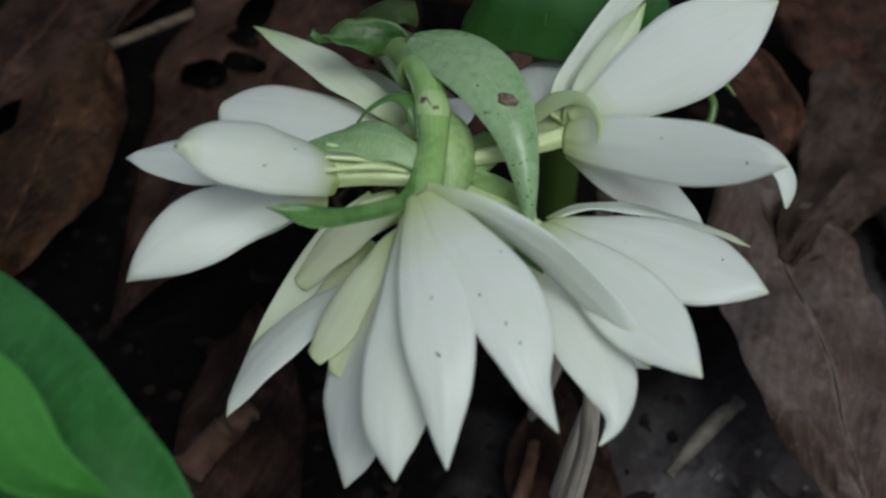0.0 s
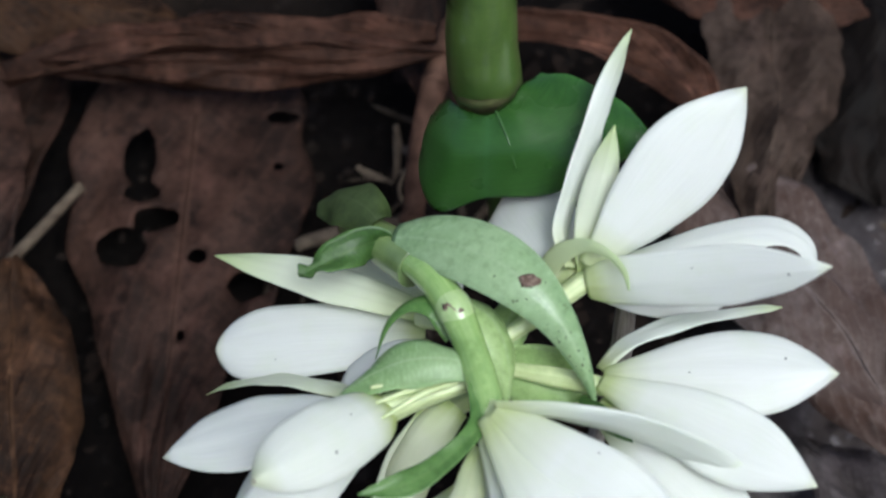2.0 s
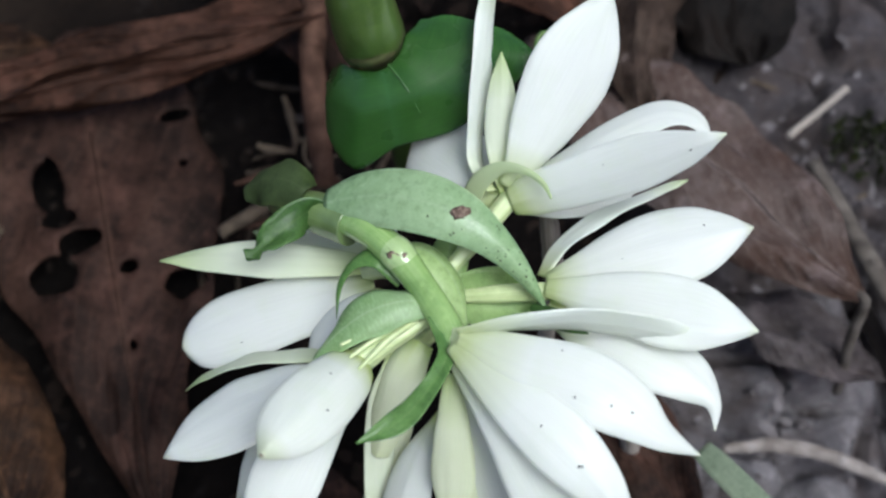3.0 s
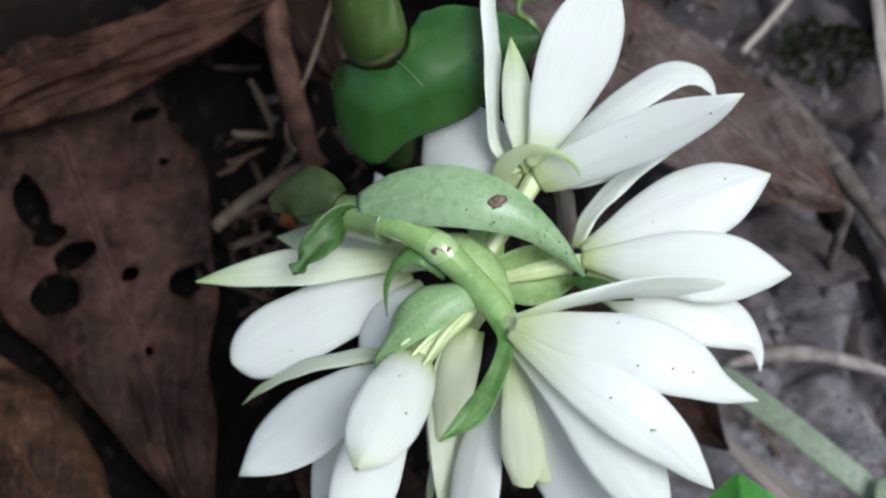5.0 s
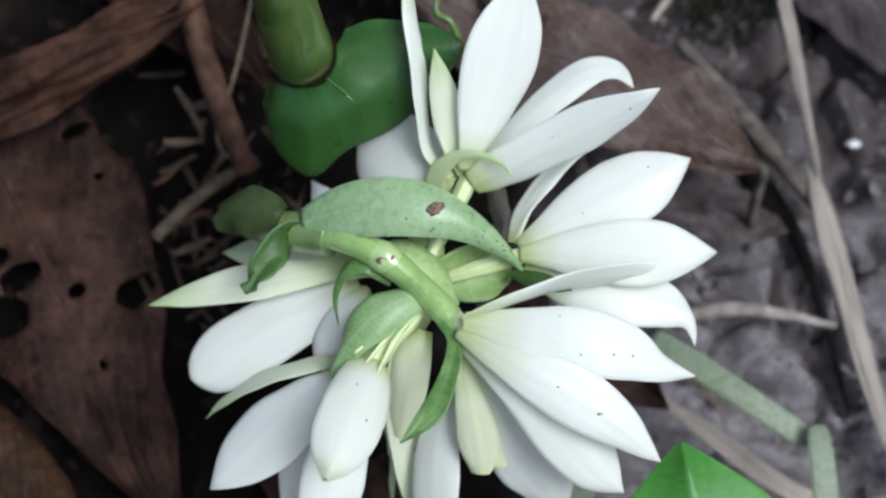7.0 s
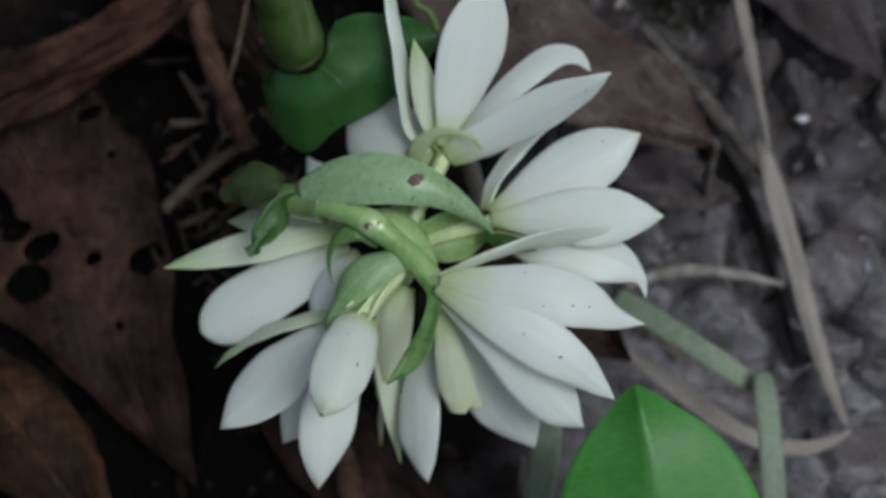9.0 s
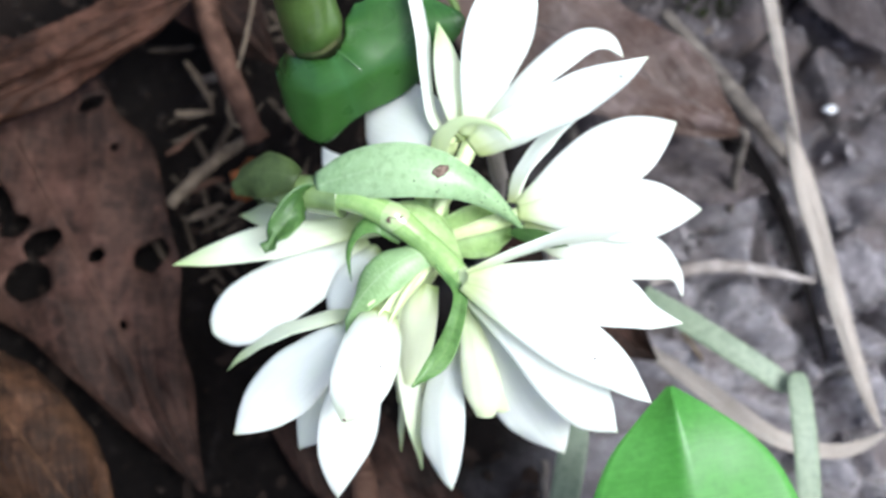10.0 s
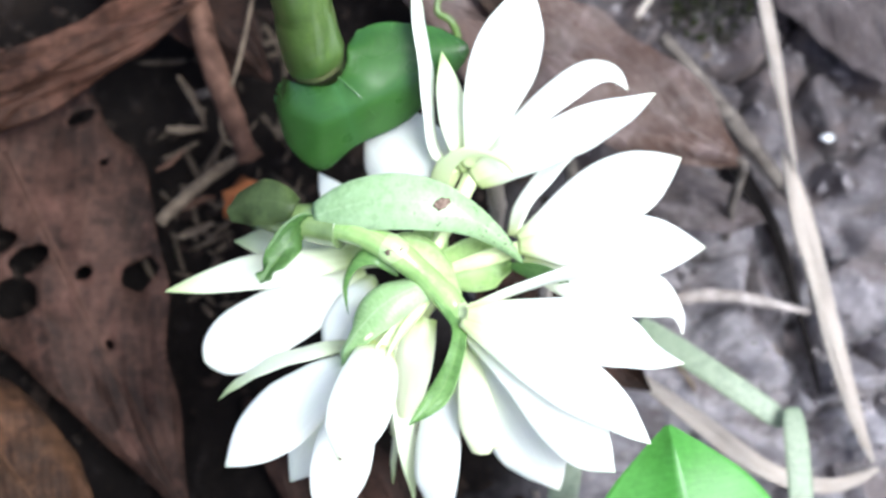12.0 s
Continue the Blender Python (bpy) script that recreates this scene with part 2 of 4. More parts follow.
def fibre_material(name, a, bcol, gloss=0.7):
    """Dry flat stalk: long pale and dark fibres."""
    m, nt, b = mat(name)
    c, u, v = coords(nt)
    lines = noise_tex(nt, c.outputs["UV"], 6.0, 4.0, (3.5, 0.5, 1))
    blot = noise_tex(nt, c.outputs["Object"], 180.0, 3.0)
    col = mix(nt, ramp(nt, lines, [(0.38, (0, 0, 0)), (0.62, (1, 1, 1))]), a, bcol)
    col = mix(nt, ramp(nt, blot, [(0.5, (0, 0, 0)), (0.75, (0.6,) * 3)]), col, a)
    nt.links.new(col, b.inputs["Base Color"])
    b.inputs["Roughness"].default_value = gloss
    b.inputs["Specular IOR Level"].default_value = 0.15
    bump(nt, b, lines, 0.4, 0.001)
    return m


PETAL = petal_material("white_petal", (0.935, 0.957, 0.94), (0.62, 0.72, 0.3), (0.8, 0.84, 0.66), 0.94, 0.1, 0.47)
SEPAL = petal_material("greenish_sepal", (0.81, 0.86, 0.71), (0.5, 0.62, 0.2), (0.42, 0.56, 0.18), 0.66, 0.14)
HOOD = leaf_material("hood_bract_green", (0.24, 0.42, 0.15), (0.42, 0.58, 0.32), (0.6, 0.72, 0.46), 0.3, 0.4, 0.35, 0.4)
LIP = petal_material("yellow_green_lip", (0.86, 0.9, 0.7), (0.48, 0.62, 0.16), (0.78, 0.84, 0.54), 0.8, 0.18)
SEPAL_WHITE = petal_material("white_sepal", (0.9, 0.935, 0.89), (0.6, 0.69, 0.28), (0.52, 0.64, 0.27), 0.72, 0.12)
HOOK = petal_material("pale_hook_bract", (0.73, 0.82, 0.57), (0.52, 0.6, 0.32), (0.46, 0.6, 0.26), 0.6, 0.14, 0.5)
BUD = petal_material("bud_petal", (0.92, 0.945, 0.905), (0.52, 0.63, 0.16), (0.74, 0.8, 0.58), 0.86, 0.1, 0.45)
BRACT_PALE = leaf_material("pale_bract_green", (0.26, 0.41, 0.195), (0.385, 0.53, 0.31), (0.4, 0.54, 0.32), 0.34, 0.25, 0.1)
BRACT_MID = leaf_material("mid_bract_green", (0.07, 0.18, 0.035), (0.15, 0.28, 0.08), (0.22, 0.34, 0.12), 0.35, 0.25)
BRACT_DARK = leaf_material("dark_bract_green", (0.03, 0.085, 0.016), (0.08, 0.17, 0.04), (0.12, 0.2, 0.06), 0.48, 0.25)
DULL = leaf_material("dull_bract_green", (0.045, 0.072, 0.02), (0.08, 0.12, 0.038), (0.1, 0.14, 0.055), 0.5, 0.35)
STEM = stem_material("fleshy_stem_green", (0.19, 0.36, 0.085), (0.37, 0.53, 0.2), 0.2)
BRACT_LIME = leaf_material("lime_bract_green", (0.27, 0.45, 0.14), (0.45, 0.6, 0.27), (0.46, 0.58, 0.36), 0.3, 0.3, 0.1)
STEM_DULL = stem_material("dull_stem_green", (0.11, 0.18, 0.055), (0.21, 0.3, 0.115), 0.35)
JOINT = stem_material("pale_joint_green", (0.3, 0.48, 0.16), (0.5, 0.63, 0.32), 0.2)
OVARY = stem_material("pale_ovary_green", (0.5, 0.63, 0.26), (0.72, 0.8, 0.48), 0.42, 0.15)
LEAF = leaf_material("glossy_leaf_green", (0.018, 0.066, 0.011), (0.034, 0.108, 0.02), (0.045, 0.135, 0.04), 0.25, 0.1, 0.3, 0.4)
STALK = stem_material("stalk_green", (0.06, 0.125, 0.02), (0.115, 0.19, 0.042), 0.4, 0.6)
RIB = stem_material("midrib_green", (0.035, 0.105, 0.022), (0.06, 0.15, 0.04), 0.35)
NODE = stem_material("node_olive_brown", (0.06, 0.065, 0.02), (0.12, 0.13, 0.05), 0.5)
# paleness of this green is sky sheen put into the base colour
TALL_LEAF = leaf_material("sky_sheen_leaf_green", (0.18, 0.4, 0.18), (0.27, 0.5, 0.28), (0.34, 0.55, 0.34), 0.28, 0.3, 0.1, 0.25)
BRIGHT_LEAF = leaf_material("bright_leaf_green", (0.07, 0.285, 0.04), (0.115, 0.38, 0.075), (0.08, 0.28, 0.05), 0.48, 0.42, 0.18, 0.6)
LOW_LEAF = leaf_material("deep_leaf_green", (0.022, 0.105, 0.022), (0.045, 0.17, 0.04), (0.09, 0.24, 0.07), 0.24, 0.2, 0.4, 0.3)
BLADE = leaf_material("grass_green", (0.15, 0.2, 0.125), (0.24, 0.29, 0.2), (0.26, 0.31, 0.22), 0.45, 0.2)
BROWN = litter_material("brown_dead_leaf", (0.007395, 0.003654, 0.002436), (0.05133, 0.02653, 0.0187), (0.004785, 0.002784, 0.001914))
RED = litter_material("red_brown_dead_leaf", (0.01305, 0.005046, 0.00261), (0.08526, 0.04002, 0.0261), (0.00783, 0.003741, 0.00261))
GREY = litter_material("grey_dead_leaf", (0.05, 0.03, 0.023), (0.102, 0.083, 0.077), (0.042, 0.023, 0.017))
MAUVE = litter_material("mauve_dead_leaf", (0.05, 0.04, 0.04), (0.095, 0.083, 0.083), (0.035, 0.026, 0.024))
TAN = litter_material("tan_dead_leaf", (0.01218, 0.005655, 0.003045), (0.05655, 0.02784, 0.01392), (0.00696, 0.00435, 0.003045))
GREY_BROWN = litter_material("grey_brown_dead_leaf", (0.022, 0.013, 0.0085), (0.075, 0.052, 0.04), (0.016, 0.009, 0.006))
# black of a shaded hollow, put into a leaf-like sheet
HOLLOW_SHADE = litter_material("hollow_shade_sheet", (0.003, 0.0022, 0.0018), (0.01, 0.007, 0.0055), (0.0025, 0.0018, 0.0014))
STRAW = fibre_material("dry_straw", (0.235, 0.2, 0.172), (0.42, 0.375, 0.33))
PALE_CLAY = plain_material("pale_clay_crust", (0.17, 0.145, 0.13), (0.32, 0.285, 0.265), 0.85, 300.0)
RUST = plain_material("rust_leaf", (0.11, 0.035, 0.012), (0.26, 0.09, 0.03), 0.7, 300.0)
STRAW_DIM = plain_material("old_straw", (0.055, 0.04, 0.028), (0.12, 0.092, 0.065), 0.65, 300.0)
TWIG = plain_material("twig_bark", (0.04, 0.02, 0.013), (0.1, 0.054, 0.037), 0.75, 250.0)
# near-black, the shade of the crevice put into a colour
CREVICE_SHADE = fibre_material("crevice_shade", (0.006, 0.0045, 0.004), (0.018, 0.014, 0.012))
STRAW_OLD = plain_material("rotten_straw", (0.028, 0.02, 0.014), (0.065, 0.05, 0.036), 0.7, 300.0)
GREY_TWIG = plain_material("grey_twig_bark", (0.06, 0.05, 0.043), (0.135, 0.116, 0.1), 0.75, 260.0)
SPECK = plain_material("dark_speck", (0.015, 0.012, 0.01), (0.06, 0.04, 0.03), 0.8, 3000.0)
SCAR = plain_material("brown_scar", (0.1, 0.065, 0.048), (0.26, 0.19, 0.15), 0.75, 2500.0)
WHITE = plain_material("white_fragment", (0.5, 0.5, 0.5), (0.75, 0.76, 0.78), 0.6, 900.0)
MOSS = plain_material("dark_moss", (0.012, 0.018, 0.006), (0.04, 0.05, 0.015), 0.9, 900.0)
CLAY = plain_material("grey_clay", (0.075, 0.065, 0.067), (0.19, 0.172, 0.177), 0.9, 350.0)
HUMUS = plain_material("black_humus", (0.005, 0.0035, 0.0025), (0.02, 0.014, 0.011), 0.9, 400.0)
HUMUS_BROWN = plain_material("rotten_leaf", (0.005, 0.003, 0.002), (0.014, 0.0085, 0.006), 0.85, 300.0)
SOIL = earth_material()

# ---- shapes ----
PROFILES = {
    "petal": [(0, 0.26), (0.12, 0.5), (0.3, 0.84), (0.5, 1), (0.66, 0.96), (0.8, 0.72), (0.9, 0.42), (0.96, 0.19), (1, 0.02)],
    "round": [(0, 0.34), (0.15, 0.62), (0.35, 0.88), (0.6, 1), (0.8, 0.96), (0.92, 0.72), (0.98, 0.4), (1, 0.16)],
    "narrow": [(0, 0.45), (0.15, 0.7), (0.4, 1), (0.6, 0.95), (0.8, 0.62), (0.93, 0.26), (1, 0.03)],
    "ovate": [(0, 0.1), (0.15, 0.6), (0.4, 1), (0.6, 0.94), (0.78, 0.68), (0.91, 0.32), (1, 0.03)],
    "leaf": [(0, 0.08), (0.1, 0.42), (0.3, 0.9), (0.5, 1), (0.7, 0.86), (0.87, 0.46), (1, 0.02)],
    "lobed": [(0, 0.85), (0.12, 0.97), (0.35, 1), (0.6, 0.93), (0.8, 0.72), (0.93, 0.42), (1, 0.1)],
    "strap": [(0, 0.8), (0.12, 0.96), (0.5, 1), (0.85, 0.96), (0.96, 0.8), (1, 0.5)],
    "spoon": [(0, 0.5), (0.1, 0.76), (0.3, 0.92), (0.5, 1), (0.66, 0.95), (0.8, 0.72), (0.9, 0.42), (0.96, 0.19), (1, 0.02)],
    "arch": [(0, 0.5), (0.12, 0.84), (0.3, 1), (0.5, 0.9), (0.7, 0.56), (0.87, 0.28), (1, 0.05)],
    "taper": [(0, 0.3), (0.12, 0.75), (0.3, 1), (0.48, 0.93), (0.65, 0.62), (0.8, 0.37), (0.92, 0.16), (1, 0.02)],
    "blunt": [(0, 0.1), (0.15, 0.55), (0.4, 0.95), (0.6, 1), (0.78, 0.84), (0.9, 0.58), (0.965, 0.33), (0.99, 0.15), (1, 0.04)],
    "bud": [(0, 0.6), (0.1, 0.78), (0.3, 0.95), (0.5, 1), (0.68, 0.95), (0.82, 0.74), (0.92, 0.44), (1, 0.04)],
    "slender": [(0, 0.24), (0.12, 0.42), (0.3, 0.74), (0.5, 0.97), (0.62, 1), (0.76, 0.84), (0.88, 0.5), (0.95, 0.24), (1, 0.02)],
}


def profile(kind, s):
    """Smooth width along a blade, 0 to 1."""
    pts = PROFILES[kind]
    for k in range(len(pts) - 1):
        if s <= pts[k + 1][0] or k == len(pts) - 2:
            (s0, w0), (s1, w1) = pts[k], pts[k + 1]
            m0 = (w1 - pts[k - 1][1]) / (s1 - pts[k - 1][0]) if k else (w1 - w0) / (s1 - s0)
            m1 = (pts[k + 2][1] - w0) / (pts[k + 2][0] - s0) if k + 2 < len(pts) else (w1 - w0) / (s1 - s0)
            h, x = s1 - s0, min(1, max(0, (s - s0) / (s1 - s0)))
            a = w0 * (1 + 2 * x) * (1 - x) ** 2 + m0 * h * x * (1 - x) ** 2
            return max(0.01, a + w1 * x * x * (3 - 2 * x) + m1 * h * x * x * (x - 1))


class Blade:
    """A petal, bract or leaf from base to tip (cm). normal: the way its face looks; bow: rise of its middle; cup: rise of the
    midline over the edges, in widths; curl: turn of the tip along the normal; sway: sideways bend; twist: degrees from base to tip;
    wave: ruffle of the edges; fold: keel along the midline."""

    def __init__(self, base, tip, width, normal, kind="petal", **rest):
        self.shape(base, tip, width, normal, kind, **rest)

    def shape(self, base, tip, width, normal, kind="petal", bow=0.0, cup=0.1, curl=0.0, sway=0.0, twist=0.0, wave=0.0, fold=0.0,
              thick=0.04, seed=0.0, ragged=0.0, crumple=0.0):
        self.base, self.tip, self.width, self.kind = Vector(base), Vector(tip), width, kind
        self.bow, self.cup, self.curl, self.sway, self.twist = bow, cup, curl, sway, twist
        self.ribs = 0.0
        self.wave, self.fold, self.thick, self.seed, self.ragged, self.crumple = wave, fold, thick, seed, ragged, crumple
        axis = (self.tip - self.base).normalized()
        n = Vector(normal)
        self.n = (n - axis * n.dot(axis)).normalized()
        self.side = axis.cross(self.n).normalized()

    def line(self, s):
        p = self.base.lerp(self.tip, s)
        hump = 4 * s * (1 - s)
        end = max(0.0, (s - 0.6) / 0.4) ** 2
        return p + self.n * (self.bow * hump + self.curl * end) + self.side * self.sway * hump

    def half(self, s):
        return self.width / 2 * profile(self.kind, s)

    def face(self, s):
        return self.n

    def at(self, s, x, below=0.0):
        p = self.line(s)
        t = (self.line(min(1, s + 0.02)) - self.line(max(0, s - 0.02))).normalized()
        side = t.cross(self.face(s)).normalized()
        up = side.cross(t).normalized()
        if self.twist:
            q = Matrix.Rotation(radians(self.twist) * (s - 0.3), 3, t)
            side, up = q @ side, q @ up
        w = self.half(s)
        if self.ragged:
            w *= 1 + self.ragged * noise.noise((s * (9 if self.thick < 0.035 else 3) + self.seed, 3.1 * (1 if x > 0 else -1), self.seed))
        lift = self.cup * self.width * (1 - x * x) - self.fold * self.width * (1 - abs(x)) + self.wave * x * x * noise.noise((s * 5 + self.seed, x, 2.7))
        if self.ribs:
            lift -= self.ribs * self.width * (math.exp(-((x - 0.3) / 0.12) ** 2) + math.exp(-((x + 0.3) / 0.12) ** 2)) * min(1, 4 * (1 - s))
        if self.crumple:
            lift += self.crumple * noise.noise((s * 4.5 + self.seed, x * 1.8, 9.2)) + 0.4 * self.crumple * noise.noise((s * 13, x * 5 + self.seed, 4.4))
        lift *= min(1.0, w / (0.15 * self.width))
        return p + side * x * w + up * (lift - below)

    def where(self, x, y):
        """Blade terms (s, x) of a spot of the plan (cm)."""
        d = Vector((x, y, 0)) - Vector((self.base.x, self.base.y, 0))
        axis = self.tip - self.base
        axis.z = 0
        s = d.dot(axis) / axis.length_squared
        side = Vector((self.side.x, self.side.y, 0)).normalized()
        return s, d.dot(side) / (self.width / 2 * profile(self.kind, min(1, max(0, s))))

    def bm(self, nu=26, nv=10, holes=()):
        """holes: (s, x, length, width) in blade terms, with uneven rims."""
        b = bmesh.new()
        uvl = b.loops.layers.uv.new("UV")
        S = [(1 - math.cos(math.pi * i / nu)) / 2 * 0.5 + 0.5 * i / nu for i in range(nu + 1)]
        X = [2 * j / nv - 1 for j in range(nv + 1)]
        keep, grid, spot = {}, {}, {}

        def rim(hole, s, x):
            hs, hx, hl, hw = hole
            a = math.atan2((x - hx) / hw, (s - hs) / hl)
            return math.hypot((s - hs) / hl, (x - hx) / hw), 1 + 0.3 * noise.noise((math.cos(a) * 1.2, math.sin(a) * 1.2, hs * 50 + hx * 7))

        for i in range(nu):
            for j in range(nv):
                s, x = (S[i] + S[i + 1]) / 2, (X[j] + X[j + 1]) / 2
                keep[i, j] = all(d >= r for d, r in (rim(h, s, x) for h in holes))
        for i in range(nu + 1):
            for j in range(nv + 1):
                s, x = S[i], X[j]
                around = [keep.get(q, True) for q in ((i, j), (i - 1, j), (i, j - 1), (i - 1, j - 1))]
                if holes and not all(around) and any(around):
                    hole = min(holes, key=lambda h: abs(rim(h, s, x)[0] - rim(h, s, x)[1]))
                    d, r = rim(hole, s, x)
                    s, x = hole[0] + (s - hole[0]) * r / max(d, 0.2), hole[1] + (x - hole[1]) * r / max(d, 0.2)
                spot[i, j] = (min(1, max(0, s)), min(1, max(-1, x)))
        used = {(i + a, j + c) for (i, j), k in keep.items() if k for a in (0, 1) for c in (0, 1)}
        for i, j in sorted(used):
            s, x = spot[i, j]
            # thin towards the rim, full in the middle
            th = self.thick * (0.35 + 0.65 * (1 - x * x)) * min(1, 4 * (1.02 - s))
            grid[i, j, 0] = b.verts.new(self.at(s, x) * CM)
            grid[i, j, 1] = b.verts.new(self.at(s, x, max(th, 0.004)) * CM)

        def face(keys):
            f = b.faces.new([grid[k] for k in keys])
            f.smooth = True
            for loop, (i, j, _) in zip(f.loops, keys):
                loop[uvl].uv = (spot[i, j][1], spot[i, j][0])

        for (i, j), k in keep.items():
            if not k:
                continue
            face([(i, j, 0), (i + 1, j, 0), (i + 1, j + 1, 0), (i, j + 1, 0)])
            face([(i, j, 1), (i, j + 1, 1), (i + 1, j + 1, 1), (i + 1, j, 1)])
            for da, a, c in (((-1, 0), (i, j + 1), (i, j)), ((1, 0), (i + 1, j), (i + 1, j + 1)), ((0, -1), (i, j), (i + 1, j)), ((0, 1), (i + 1, j + 1), (i, j + 1))):
                if not keep.get((i + da[0], j + da[1]), False):
                    face([(*a, 0), (*a, 1), (*c, 1), (*c, 0)][::-1])
        bmesh.ops.recalc_face_normals(b, faces=b.faces)
        return b


def spline(vals, s):
    """A smooth run through evenly spaced values or points."""
    n = len(vals) - 1
    k = min(n - 1, max(0, int(s * n)))
    x = s * n - k
    p0, p1, p2, p3 = vals[max(0, k - 1)], vals[k], vals[k + 1], vals[min(n, k + 2)]
    return 0.5 * (2 * p1 + (p2 - p0) * x + (2 * p0 - 5 * p1 + 4 * p2 - p3) * x * x + (3 * p1 - p0 - 3 * p2 + p3) * x**3)


class Ribbon(Blade):
    """A blade along a bent midline (cm), with a width at each of its points and a facing at its foot and tip."""

    def __init__(self, points, widths, foot, end=None, **rest):
        self.shape(points[0], points[-1], max(widths), foot, **rest)
        self.points, self.widths = [Vector(p) for p in points], widths
        self.foot, self.end = Vector(foot).normalized(), Vector(end or foot).normalized()
        self.n = self.foot

    def line(self, s):
        return spline(self.points, s)

    def half(self, s):
        return max(0.008, spline(self.widths, s) / 2)

    def face(self, s):
        return self.foot.lerp(self.end, s)


def sheet(sections, thick, nu=60, nv=20):
    """A curved leaf laid over sections (cm), each a run of points from its inner to its outer edge."""
    rows = [[Vector(p) for p in sec] for sec in sections]

    def at(u, v):
        return spline([spline(sec, v) for sec in rows], u)

    b = bmesh.new()
    uvl = b.loops.layers.uv.new("UV")
    grid = {}
    for i in range(nu + 1):
        for j in range(nv + 1):
            u, v = i / nu, j / nv
            p = at(u, v)
            n = (at(min(1, u + 0.01), v) - at(max(0, u - 0.01), v)).cross(at(u, min(1, v + 0.01)) - at(u, max(0, v - 0.01))).normalized()
            n = n if n.z > 0 else -n
            p += n * 0.03 * noise.noise((u * 7, v * 4, 1.7))
            grid[i, j, 0], grid[i, j, 1] = b.verts.new(p * CM), b.verts.new((p - n * thick) * CM)

    def face(keys):
        f = b.faces.new([grid[k] for k in keys])
        f.smooth = True
        for loop, (i, j, _) in zip(f.loops, keys):
            loop[uvl].uv = (2 * i / nu - 1, j / nv)

    for i in range(nu):
        for j in range(nv):
            for k in (0, 1):
                face([(i, j, k), (i + 1, j, k), (i + 1, j + 1, k), (i, j + 1, k)])
    for i in range(nu):
        for j in (0, nv):
            face([(i, j, 0), (i, j, 1), (i + 1, j, 1), (i + 1, j, 0)])
    for j in range(nv):
        for i in (0, nu):
            face([(i, j, 0), (i, j, 1), (i, j + 1, 1), (i, j + 1, 0)])
    bmesh.ops.recalc_face_normals(b, faces=b.faces)
    return b


def tube(points, radii, ring=14, ridges=0, ridge=0.0, steps=8, rough=0.0, closed=True):
    """A round stem through points (cm) with a radius at each; ridges: ribs round it."""
    pts = [Vector(p) for p in points]
    path = []
    n = len(pts)
    for k in range(n - 1):
        p0, p1, p2, p3 = pts[max(0, k - 1)], pts[k], pts[k + 1], pts[min(n - 1, k + 2)]
        for q in range(steps + (k == n - 2)):
            x = q / steps
            path.append((0.5 * (2 * p1 + (p2 - p0) * x + (2 * p0 - 5 * p1 + 4 * p2 - p3) * x * x + (3 * p1 - p0 - 3 * p2 + p3) * x**3),
                         radii[k] + (radii[k + 1] - radii[k]) * (x * x * (3 - 2 * x))))
    b = bmesh.new()
    uvl = b.loops.layers.uv.new("UV")
    rings, side = [], None
    for i, (p, r) in enumerate(path):
        t = (path[min(i + 1, len(path) - 1)][0] - path[max(i - 1, 0)][0]).normalized()
        side = (side - t * side.dot(t)).normalized() if side else t.orthogonal().normalized()
        up = t.cross(side)
        row = []
        for k in range(ring):
            a = math.tau * k / ring
            rr = r * (1 + ridge * math.cos(ridges * a)) if ridges else r
            if rough:
                rr *= 1 + rough * noise.noise((i * 0.35 + p.x, math.cos(a) * 1.3 + p.y, math.sin(a) * 1.3))
            row.append(b.verts.new((p + (side * math.cos(a) + up * math.sin(a)) * rr) * CM))
        rings.append(row)
    for i in range(len(rings) - 1):
        for k in range(ring):
            f = b.faces.new((rings[i][k], rings[i][(k + 1) % ring], rings[i + 1][(k + 1) % ring], rings[i + 1][k]))
            f.smooth = True
            for loop, (uu, vv) in zip(f.loops, ((k, i), (k + 1, i), (k + 1, i + 1), (k, i + 1))):
                loop[uvl].uv = (uu / ring, vv / len(rings))
    if closed:
        b.faces.new(rings[0][::-1])
        b.faces.new(rings[-1])
    return b


def crumb(place, size, flat=0.4, seed=0, normal=(0, 0, 1), long=1.0, fine=2):
    """A small uneven grain lying on a surface (cm)."""
    b = bmesh.new()
    bmesh.ops.create_icosphere(b, subdivisions=fine, radius=1)
    turn = Vector(normal).to_track_quat("Z", "Y").to_matrix()
    for v in b.verts:
        k = 1 + 0.55 * noise.noise(v.co * 1.7 + Vector((seed * 3.3, seed, 0)))
        v.co = (Vector(place) + turn @ Vector((v.co.x * long * k, v.co.y * k, v.co.z * flat)) * size) * CM
    for f in b.faces:
        f.smooth = True
    return b


def part(name, bm, material, parent=None, label=""):
    me = bpy.data.meshes.new(name)
    bm.to_mesh(me)
    bm.free()
    me.materials.append(material)
    ob = new(name, me)
    ob.parent = parent
    if label:
        tagged(ob, label)
    return ob


def thing(name, place, label, category, group=""):
    """An empty at the base of a thing (cm); its parts are laid out in world terms."""
    ob = new(name)
    ob.empty_display_size = 0.005
    return tagged(ob, label, category, group)


# ---- ground ----
CREVICE = [(4.51, 6.5), (5.87, 4.53), (6.69, 3), (7.13, 1.14), (7.41, -0.28)]


